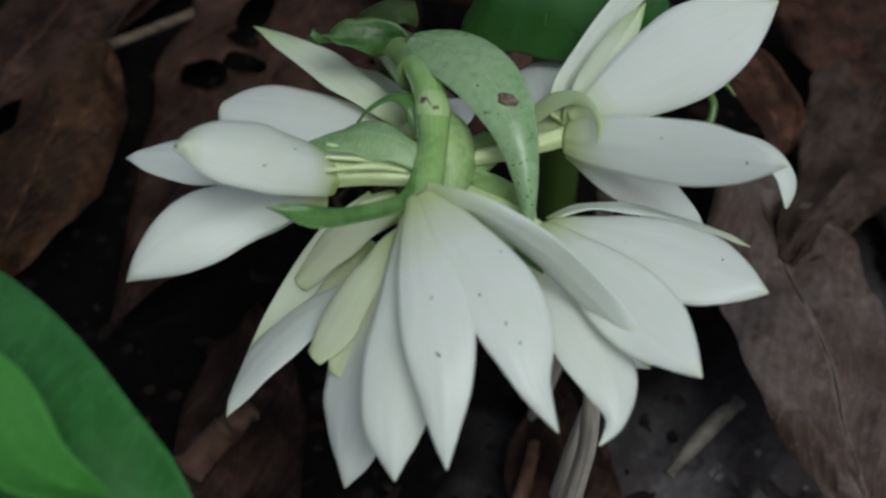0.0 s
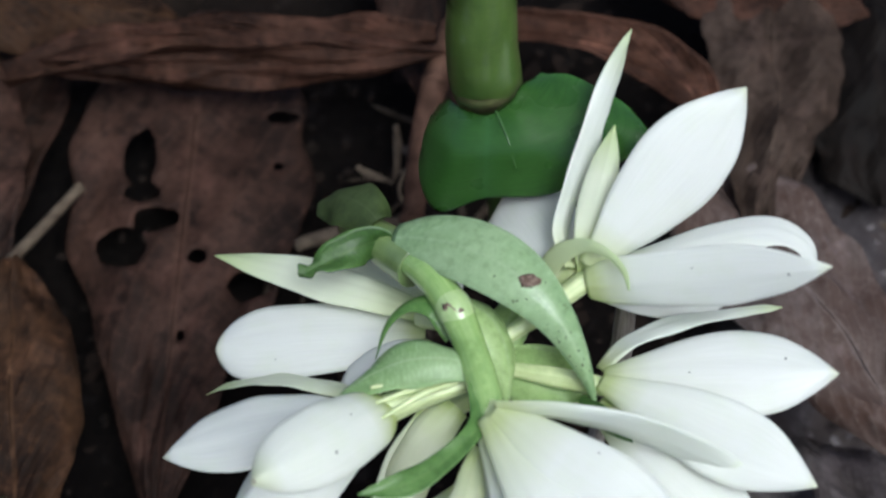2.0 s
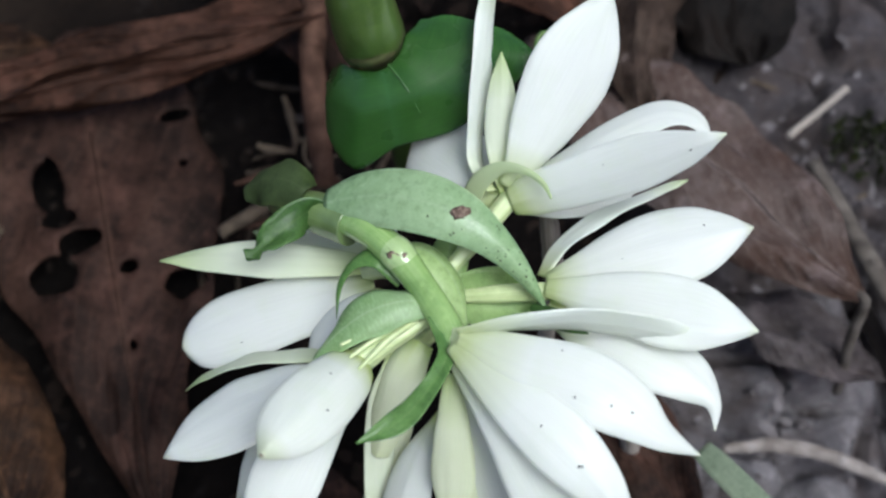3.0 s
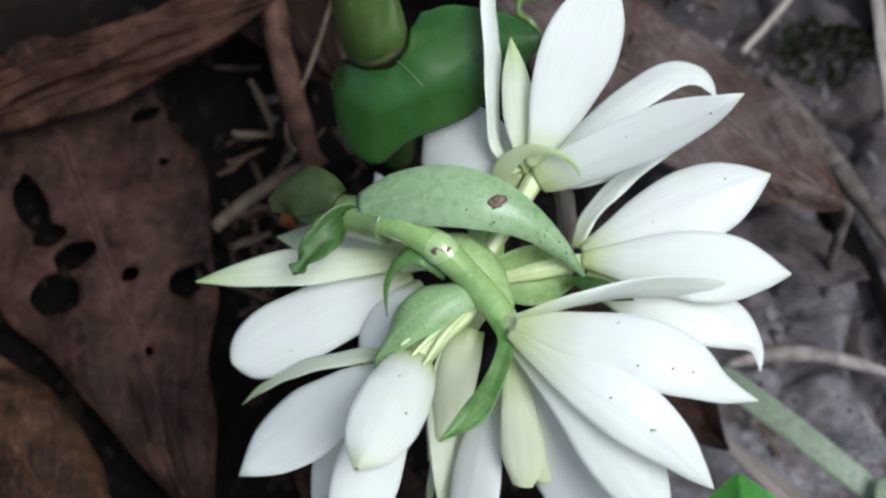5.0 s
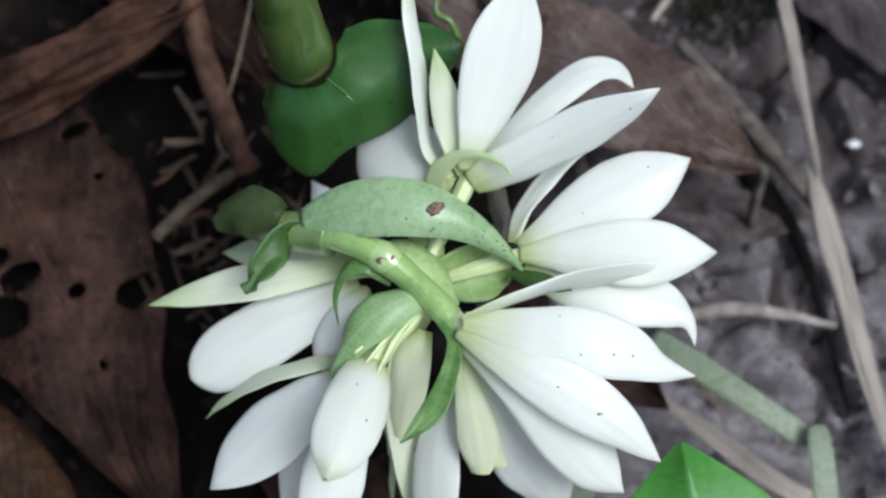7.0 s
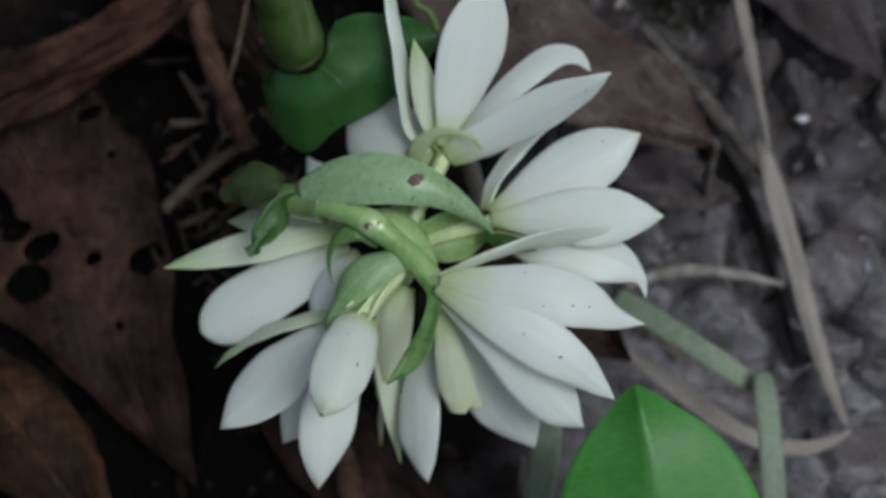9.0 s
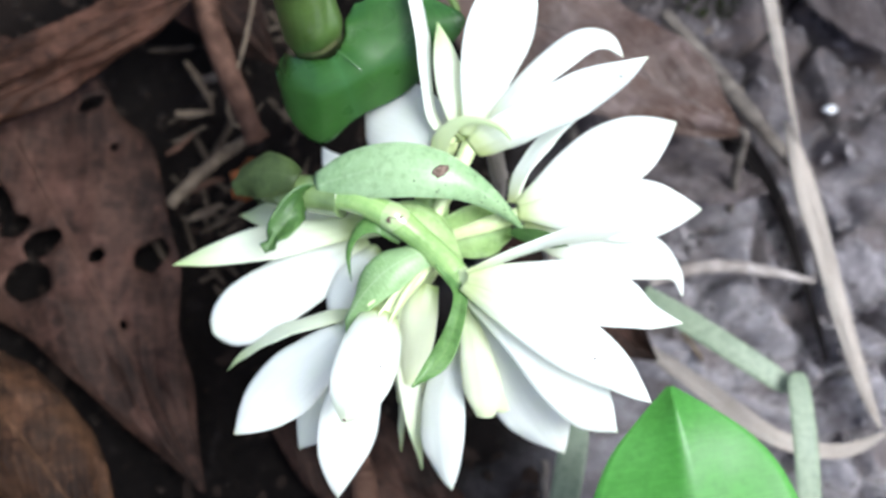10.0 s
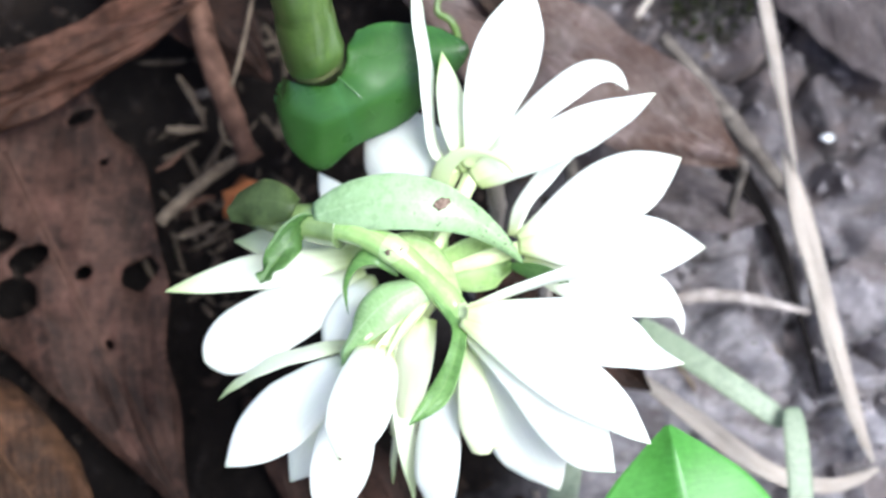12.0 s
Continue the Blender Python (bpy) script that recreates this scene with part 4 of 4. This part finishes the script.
part("tendril", tube([(-1.95, 3.35, 3.4), (-1.2, 3.4, 3.5), (-0.4, 3.75, 3.3), (0.0, 4.13, 3.3), (-0.1, 4.38, 3.5), (-0.31, 4.5, 3.55), (-0.29, 4.73, 3.6), (-0.08, 4.78, 3.5)], [0.09, 0.08, 0.07, 0.065, 0.06, 0.055, 0.04, 0.02], 10), STALK, shrub, "small curled green tendril")

# ---- bright leaves in front ----
young = thing("leafy_seedling", (4, -4.5, 0), "seedling with a bright green pointed leaf", "plant")
part("seedling_stem", tube([(4.3, -6.9, -2.9), (4.15, -6.5, 1.4), (3.72, -5.8, 2.95)], [0.12, 0.11, 0.08], 12), STALK, young)
part("leaf", Blade((3.75, -5.9, 3.0), (3.06, -2.15, 4.05), 3.05, (-0.1, -0.1, 1), "ovate", bow=0.1, cup=-0.04, fold=-0.13, thick=0.04).bm(40, 20), BRIGHT_LEAF, young, "bright green glossy leaf")

tall = thing("tall_leafy_plant", (-3, -9, 0), "tall plant with large glossy green leaves", "plant")
part("plant_stem", tube([(-5.2, -10.6, -1.9), (-5.0, -10.2, 5), (-3.9, -9.9, 9.6), (-2.68, -8.75, 11.15)], [0.3, 0.28, 0.22, 0.1], 14), STALK, tall)
part("leaf", Blade((-2.7, -8.8, 11.2), (-0.1, -5.06, 11.05), 2.8, (0.05, 0.1, 1), "blunt", bow=0.12, cup=0.02, fold=0.12, thick=0.05).bm(40, 18), TALL_LEAF, tall, "glossy leaf with sky sheen put into its pale green")

low = thing("low_leafy_plant", (-3.6, -7.2, 0), "low plant with overlapping glossy green leaves", "plant")
part("plant_stem", tube([(-3.7, -7.6, -1.9), (-3.6, -7.4, 2.5), (-3.4, -7.0, 4.6), (-3.2, -6.6, 5.6)], [0.2, 0.18, 0.15, 0.08], 14), STALK, low)
part("leaf", Ribbon([(-3.2, -6.6, 5.6), (-1.2, -6.2, 6.0), (0.5, -5.9, 6.1), (1.6, -5.4, 6.05), (2.3, -5.1, 6.0)], [0.6, 2.0, 2.0, 1.1, 0.05], (0.1, 0.0, 1), cup=-0.05, fold=0.05, thick=0.05).bm(40, 14), LOW_LEAF, low, "deep green glossy leaf")
part("leaf", Ribbon([(-3.3, -7.0, 5.3), (-0.83, -6.6, 6.4), (0.25, -6.16, 6.8), (1.2, -6.01, 6.9), (1.75, -5.65, 6.85)], [0.4, 0.9, 0.95, 0.6, 0.05], (0.1, 0.0, 1), cup=-0.05, fold=0.14, thick=0.05).bm(40, 14), BRIGHT_LEAF, low, "bright yellow-green leaf")


# ---- leaf litter ----
def dead_leaf(base, tip, width, material, label, normal=(0, 0, 1), holes=(), bow=0.15, cup=0.06, seed=0.0, crumple=0.25, ragged=0.12, curl=0.0, kind="leaf", spots=(), rib_from=0.0):
    bl = Blade(base, tip, width, normal, kind, bow=bow, cup=cup, wave=0.25, thick=0.03, seed=seed, ragged=ragged, crumple=crumple, curl=curl)
    for x, y, along, across in spots:
        s, q = bl.where(x, y)
        holes = (*holes, (s, q, along / (bl.tip - bl.base).length, across / (width / 2 * profile(kind, min(1, max(0, s))))))
    return laid_leaf(bl, material, label, holes, rib_from)


def laid_leaf(bl, material, label, holes=(), rib_from=0.0):
    """A dead leaf with its raised midrib, which stops where the blade is eaten away."""
    ob = part("dead_leaf", bl.bm(90 if holes else 48, 44 if holes else 20, holes), material)
    rib = [bl.at(rib_from + q / 10 * (0.94 - rib_from), 0.0) + Vector((0, 0, 0.012)) for q in range(11)]
    part("midrib", tube(rib, [0.026 - 0.002 * q for q in range(11)], 8, steps=3), material, ob)
    return tagged(ob, label, "dead leaf", "leaf litter")


HOLES = [(-7.46, 1.44, 0.24, 0.38), (-7.6, 0.69, 0.4, 0.42), (-6.45, 1.18, 0.13, 0.17), (-5.51, 1.23, 0.26, 0.37), (-5.92, -0.1, 0.09, 0.08), (-6.78, 4.22, 0.16, 0.28),
         (-8.7, 4.1, 0.36, 0.5), (-8.45, 2.3, 0.6, 0.26), (-8.05, 1.75, 0.25, 0.3), (-5.72, -0.5, 0.05, 0.05), (-6.3, 3.3, 0.08, 0.12), (-6.0, 0.25, 0.06, 0.1)]
dead_leaf((-9.3, 5.5, -0.85), (-4.35, -3.05, -0.85), 4.1, BROWN, "large brown dead leaf riddled with holes", seed=1.0, spots=HOLES, bow=0.2, crumple=0.22, kind="taper", rib_from=0.24)
red = dead_leaf((-10.7, 2.4, 0.5), (-4.4, 6.2, 0.7), 1.05, RED, "curled red-brown dead leaf with a rolled edge", seed=2.0, normal=(0.35, -0.65, 0.6), cup=0.2)
part("rolled_edge", Ribbon([(-10.73, 1.96, 0.7), (-9.84, 2.91, 0.9), (-8.82, 3.64, 1.05), (-7.69, 4.35, 1.15), (-6.57, 5.03, 1.15), (-5.64, 5.67, 1.05), (-4.87, 6.22, 0.9)], [0.5, 0.7, 0.75, 0.7, 0.62, 0.55, 0.3], (0.0, 0.15, 1), thick=0.03, cup=-0.3, wave=0.25, ragged=0.12, crumple=0.12, seed=2.5).bm(50, 14), RED, red, "pinkish rolled upper edge of the leaf")
dead_leaf((-8.95, -0.36, -0.4), (-5.62, -4.32, -0.4), 1.9, TAN, "tan curled dead leaf lying on soil", seed=3.0, cup=0.25)
dead_leaf((-12.5, 2.98, -0.5), (-8.75, -2.86, -0.5), 2.4, BROWN, "dark brown dead leaf on the soil", seed=4.0)
mauve = dead_leaf((-1.0, 6.9, 0.1), (5.42, 3.28, 0.3), 2.45, GREY, "large mauve-grey dead leaf with brown patches", seed=5.0, bow=0.25, crumple=0.4)
part("leaf_stalk", tube([(5.1, 3.42, 0.3), (5.36, 3.3, 0.28), (5.37, 2.98, -0.6), (5.46, 2.74, -1.4), (5.5, 2.6, -1.9)], [0.06, 0.09, 0.1, 0.1, 0.08], 8, rough=0.2), GREY_TWIG, mauve, "bent brown leaf stalk")
arc = Ribbon([(-4.6, 6.9, 0.6), (-3.94, 7.12, 0.75), (-3.04, 7.34, 0.9), (-2.19, 7.52, 0.95), (-1.25, 7.5, 0.95), (-0.64, 7.36, 0.85), (-0.2, 7.0, 0.65)], [0.3, 0.55, 0.7, 0.82, 0.95, 0.9, 0.3],
             (0.1, -0.1, 1), (0.1, -0.2, 1), thick=0.03, cup=-0.25, wave=0.2, ragged=0.1, crumple=0.12, seed=6.0)
laid_leaf(arc, RED, "long curved red-brown dead leaf with a rolled rim")
dead_leaf((3.24, 3.6, -1.45), (6.15, 2.74, -1.3), 1.3, MAUVE, "dark grey dead leaf half buried", seed=7.0)
dead_leaf((-11.65, 4.84, -1), (-9.26, -4.11, -0.95), 1.5, BROWN, "flat rotting brown dead leaf under the others", seed=21.0, crumple=0.15)
dead_leaf((-13.76, 2.57, -0.1), (-8.96, 4.76, -0.1), 1.9, TAN, "pinkish tan dead leaf with curled edge", seed=22.0, cup=0.2)
dead_leaf((-7.71, 9.65, -0.5), (-3.29, 4.92, -0.3), 2.0, BROWN, "dark brown dead leaf among litter", seed=10.0)
dead_leaf((6.19, 10.98, -2.1), (9.49, 5.71, -2), 2.2, MAUVE, "grey dead leaf pressed into the soil", seed=12.0)
dead_leaf((0.22, 2.03, -1), (3.81, -0.6, -1.1), 1.7, BROWN, "brown dead leaf lying under the flowers", seed=13.0)
dead_leaf((-3.57, -0.92, -1.2), (0.86, -4.51, -1.2), 1.9, BROWN, "dark dead leaf lying under the flowers", seed=14.0)
dead_leaf((-3.25, 10.07, 0.1), (1.22, 10.89, 0.1), 2.6, RED, "red-brown dead leaf behind the stalk", seed=15.0)
hung = Ribbon([(-0.85, 11.08, 0.1), (-0.08, 9.4, 0.3), (0.48, 8.36, 0.35), (0.81, 7.29, 0.4), (1.12, 6.33, 0.4), (1.33, 5.6, 0.4)], [2.0, 2.4, 2.2, 1.3, 1.1, 0.4],
              (0.1, -0.1, 1), thick=0.03, cup=0.06, wave=0.25, ragged=0.22, crumple=0.3, seed=16.0)
laid_leaf(hung, GREY_BROWN, "grey-brown dead leaf with ragged edge")
# sheet added over the soil to stand for a deep, shaded hollow
dead_leaf((0.4, 13.2, -1.1), (2.9, 8.3, -1.3), 2.6, HOLLOW_SHADE, "black leaf-shaped sheet added for the shade of a hollow", seed=17.0, crumple=0.4, ragged=0.35, kind="round")


def crumbs(name, label, count, area, sizes, material, seed, flat, long):
    """Uncounted small bits strewn over a patch of ground, joined."""
    rng = random.Random(seed)
    verts, faces = [], []
    for k in range(count):
        x, y = rng.uniform(area[0], area[1]), rng.uniform(area[2], area[3])
        size, turn, tilt = rng.uniform(*sizes), rng.uniform(0, math.tau), rng.uniform(-0.35, 0.35)
        stretch = rng.uniform(1.0, long)
        z = ground_height(x, y) + size * flat * 0.5
        m = Matrix.Translation((x, y, z)) @ Matrix.Rotation(turn, 4, "Z") @ Matrix.Rotation(tilt, 4, "X")
        n, first = 9, len(verts)
        for top in (1, -1):
            for q in range(n):
                a = math.tau * q / n
                r = size * rng.uniform(0.65, 1.15)
                k1 = abs(math.cos(a)) ** 0.35 if long > 5 else abs(math.cos(a))
                verts.append(m @ Vector((math.copysign(k1, math.cos(a)) * r * stretch, math.sin(a) * r, top * size * flat * rng.uniform(0.2, 0.5))) * CM)
        verts.append(m @ Vector((0, 0, size * flat)) * CM)
        faces += [(first + q, first + (q + 1) % n, first + 2 * n) for q in range(n)]
        faces += [(first + n + q, first + n + (q + 1) % n, first + (q + 1) % n, first + q) for q in range(n)]
    me = bpy.data.meshes.new(name)
    me.from_pydata(verts, [], faces)
    me.materials.append(material)
    for poly in me.polygons:
        poly.use_smooth = flat > 0.3
    return tagged(new(name, me), label, "litter", kind="stuff")


crumbs("soil_flakes", "grey crumbly flakes of dry clay soil", 380, (2.6, 11.5, -5, 10), (0.03, 0.1), CLAY, 5, 0.2, 2.6)
crumbs("soil_grit", "fine grey grit on the clay", 520, (2.6, 11.5, -5, 10), (0.02, 0.07), CLAY, 15, 0.6, 1.6)
crumbs("leaf_crumbs", "small broken bits of dead leaf", 320, (-8, 2.6, -5, 10), (0.04, 0.17), HUMUS_BROWN, 6, 0.1, 2.4)
crumbs("dark_crumbs", "dark humus crumbs between the leaves", 320, (-9, 2.5, -5, 9), (0.03, 0.1), HUMUS, 7, 0.4, 1.8)
crumbs("straw_bits", "short pale bits of dry straw", 60, (-5.6, -2.6, 0.8, 6.8), (0.035, 0.08), STRAW_OLD, 8, 0.5, 12.0)
crumbs("straw_chips", "short pale bits of dry straw", 9, (3.0, 10.5, -4.5, 9), (0.03, 0.06), STRAW_DIM, 9, 0.5, 12.0)


def flat_stalk(points, widths, material, label, tilt=(0, 0, 1)):
    bl = Ribbon(points, widths, tilt, thick=0.1, cup=0.1, ragged=0.2, crumple=0.05, seed=points[0][0])
    ob = part("flat_stalk", bl.bm(60, 8), material)
    for x, r in ((-0.82, 0.024), (-0.2, 0.014), (0.35, 0.018), (0.85, 0.022)):
        run = [bl.at(0.04 + 0.9 * q / 12, x + 0.08 * math.sin(q * 1.7 + x * 9)) for q in range(13)]
        part("fibre", tube(run, [r * (0.35 + 0.65 * math.sin(math.pi * (q + 0.5) / 13)) for q in range(13)], 6, steps=3), material, ob)
    return tagged(ob, label, "dry stalk", "forest floor twigs")


def twig(points, radii, material, label, name="twig", category="twig"):
    ob = part(name, tube(points, radii, 10, 0, 0, 8, 0.25), material)
    if max(radii) >= 0.1:
        for p, q, r in ((points[0], points[1], radii[0]), (points[-1], points[-2], radii[-1])):
            part("broken_end", crumb(p, 1.15 * r, 0.5, r + p[0], Vector(p) - Vector(q), 1.2, 1), material, ob)
        mid = Vector(points[len(points) // 2])
        part("knot", crumb(mid + Vector((0, 0, 0.75 * max(radii))), 0.6 * max(radii), 0.6, p[1], (0, 0, 1), 1.5, 1), material, ob)
    return tagged(ob, label, category, "forest floor twigs")


twig([(-5.02, 7.55, 0.3), (-4.51, 5.5, 0.5), (-3.58, 3.24, 0.2)], [0.24, 0.24, 0.2], TWIG, "thick red-brown broken twig")
twig([(-3.59, 6.73, 0.5), (-3.79, 4.99, 0.6), (-4.1, 3.86, 0.3), (-3.84, 3.45, 0.2), (-3.48, 3.96, 0.1)], [0.04, 0.04, 0.035, 0.03, 0.02], STRAW_DIM, "thin curling dry stalk")
twig([(-5.18, 2.21, -0.5), (-4.35, 3.04, -0.4), (-3.52, 3.67, -0.5)], [0.11, 0.12, 0.08], STRAW_DIM, "pale dry stalk on dark soil")
flat_stalk([(6.31, 9.12, -1.6), (6.53, 6.51, -1.4), (6.86, 3.88, -1.5)], [0.22, 0.26, 0.06], STRAW, "pale split twig lying on clay")
flat_stalk([(6.69, 4.42, -1.65), (6.91, 3.22, -1.6), (7.29, 1.25, -1.65), (7.72, -0.72, -1.75), (8.05, -1.71, -1.85)], [0.1, 0.42, 0.4, 0.3, 0.08], STRAW, "long flat pale twig on clay")
twig([(4.41, 6.77, -1.7), (5.73, 5.01, -1.75), (6.88, 3.36, -1.8)], [0.15, 0.18, 0.12], GREY_TWIG, "thin grey-brown twig on clay")
# dark strip added along the trench floor to deepen its shade
flat_stalk([(4.51, 6.5, -2.6), (5.87, 4.53, -2.6), (6.69, 3, -2.6), (7.13, 1.14, -2.65), (7.4, -0.28, -2.7)], [0.15, 0.3, 0.28, 0.14, 0.04], CREVICE_SHADE, "dark strip added for the shade in a crevice")
twig([(3.86, 7.2, -1.7), (4.74, 8.52, -1.7)], [0.07, 0.07], STRAW, "short grey stick on clay")
flat_stalk([(2.92, 0.16, -1.2), (4.54, -1.02, -1.2), (5.94, -1.99, -1.3), (7.12, -2.21, -1.4), (7.98, -1.89, -1.4)], [0.1, 0.36, 0.34, 0.26, 0.1], STRAW, "straw-coloured fallen flat stalk")
twig([(3.85, 1.08, -1.75), (4.72, 1.35, -1.7), (5.7, 1.38, -1.75), (7.01, 1.13, -1.8)], [0.08, 0.14, 0.13, 0.06], PALE_CLAY, "grey clay-covered twig on soil")
twig([(0.5, 1.75, 4.1), (0.66, 1.5, 3.2), (0.72, 1.45, 2.2), (0.6, 1.3, -1.9)], [0.13, 0.15, 0.13, 0.12], STRAW, "pinkish dry stalk standing under the flowers")
twig([(1.85, 0.5, 2.7), (2.15, 0.5, 1.6), (2.4, 0.35, -1.9)], [0.06, 0.13, 0.16], STRAW, "pale withered stalk under the flowers")
twig([(1.3, 1.9, -1.5), (1.6, 1.2, 1.0), (2.0, 0.4, -1.8)], [0.1, 0.12, 0.1], STRAW, "dry grey stalk under the flowers")
twig([(1.06, 0.95, -0.8), (1.59, 0.22, -0.6), (1.9, -0.41, -0.8)], [0.1, 0.12, 0.1], TWIG, "curved brown twig under the flowers")
twig([(2.3, 4.12, -1), (2.42, 3.3, -0.75), (2.57, 2.32, -0.9)], [0.1, 0.14, 0.08], GREY_TWIG, "short pale broken twig")
twig([(-1.42, -3.44, -0.5), (-1.55, -2.83, -0.35), (-1.68, -2.27, -0.45)], [0.24, 0.22, 0.14], TWIG, "rough brown bark fragment")
twig([(1.62, -3.7, -0.9), (1.65, -3.2, -0.85), (1.66, -2.5, -0.9)], [0.08, 0.1, 0.08], GREY_TWIG, "dry grey twig among grass")
twig([(-8.98, -0.75, -0.3), (-8.84, 1.21, -0.3)], [0.1, 0.09], STRAW_DIM, "pale dry stick on leaves")


# a tangle of pale broken stalks beside the holed leaf
def broken_stalk(a, c, width, material, label):
    run = Vector(c) - Vector(a)
    pts = [Vector((*a, -0.78)).lerp(Vector((*c, -0.72)), q / 3) + Vector((-run.y, run.x, 0)) * (0.03 * math.sin(9 * a[0] + 2 * q)) for q in range(4)]
    bl = Ribbon(pts, [0.7 * width, width, 0.9 * width, 0.45 * width], (0.3 * math.sin(5 * a[1]), 0.3, 1), thick=0.05, cup=0.22, ragged=0.35, crumple=0.05, seed=a[0])
    tagged(part("broken_stalk", bl.bm(24, 6), material), label, "dry stalk", "forest floor twigs")


for a, c, w, kind in (((-5.08, 5.23), (-4.51, 4.16), 0.13, STRAW_DIM), ((-5.25, 4.14), (-4.51, 4.1), 0.15, STRAW_DIM), ((-5.27, 3.54), (-4.61, 3.83), 0.1, STRAW_OLD),
                      ((-4.85, 2.0), (-4.26, 2.27), 0.18, STRAW_DIM), ((-5.13, 2.5), (-4.24, 2.78), 0.13, TWIG), ((-5.37, 3.28), (-4.85, 3.69), 0.08, TWIG), ((-4.03, 4.52), (-4.33, 3.37), 0.08, STRAW_OLD)):
    broken_stalk(a, c, w, kind, "short grey broken stalk among leaf litter")
broken_stalk((-4.78, 4.82), (-4.36, 4.92), 0.2, GREY_TWIG, "short yellowish bit of stalk")


def grass(base, tip, width, label):
    bl = Blade(base, tip, width, (0, -0.2, 1), "strap", bow=0.2, cup=0.02, thick=0.02)
    ob = part("grass_blade", bl.bm(20, 6), BLADE)
    tagged(ob, label, "grass blade", "grass blades")


grass((3.37, 0.34, 0.1), (5.83, -1.4, 0.3), 0.42, "dull green grass blade")
grass((1.8, -3.7, 0.1), (2.1, -2.0, 0.5), 0.5, "broad dull green grass blade")
grass((6.03, -3.87, 0.1), (5.88, -1.18, 0.6), 0.42, "upright green grass blade")
for p, sz in (((7.88, 5.04, -2.55), 0.12), ((8.89, 2.23, -2.55), 0.2), ((9.11, 1.78, -2.55), 0.16)):
    ob = part("white_fragment", crumb(p, sz, 0.2, p[0], (0, 0, 1), 1.4, 1), WHITE)
    tagged(ob, "small pale shell fragment on the clay", "fragment", "white fragments")
b = bmesh.new()
rng = random.Random(3)
for k in range(420):
    a, r = rng.uniform(0, math.tau), 0.95 * math.sqrt(rng.random())
    x, y = 5.56 + r * math.cos(a), 7.78 + 0.8 * r * math.sin(a)
    z = -2.5 + 0.35 * (1 - r * r)
    lean = Vector((rng.uniform(-0.5, 0.5), rng.uniform(-0.5, 0.5), 1)).normalized() * rng.uniform(0.12, 0.3)
    side = Vector((math.cos(a * 7), math.sin(a * 7), 0)) * 0.025
    o = Vector((x, y, z))
    vs = [b.verts.new(q * CM) for q in (o - side, o + side, o + lean * 0.6 + side * 1.4, o + lean, o + lean * 0.6 - side * 1.4)]
    b.faces.new(vs)
ob = part("moss", b, MOSS)
tagged(ob, "dark green tuft of moss on clay", "moss", kind="stuff")
ob = part("leaf_fragment", crumb((-3.6, 2.45, 0.2), 0.34, 0.6, 4, (0.2, -0.3, 1), 1.4), RUST)
tagged(ob, "rust-orange bit of dead leaf by the stem", "leaf fragment", "leaf litter")
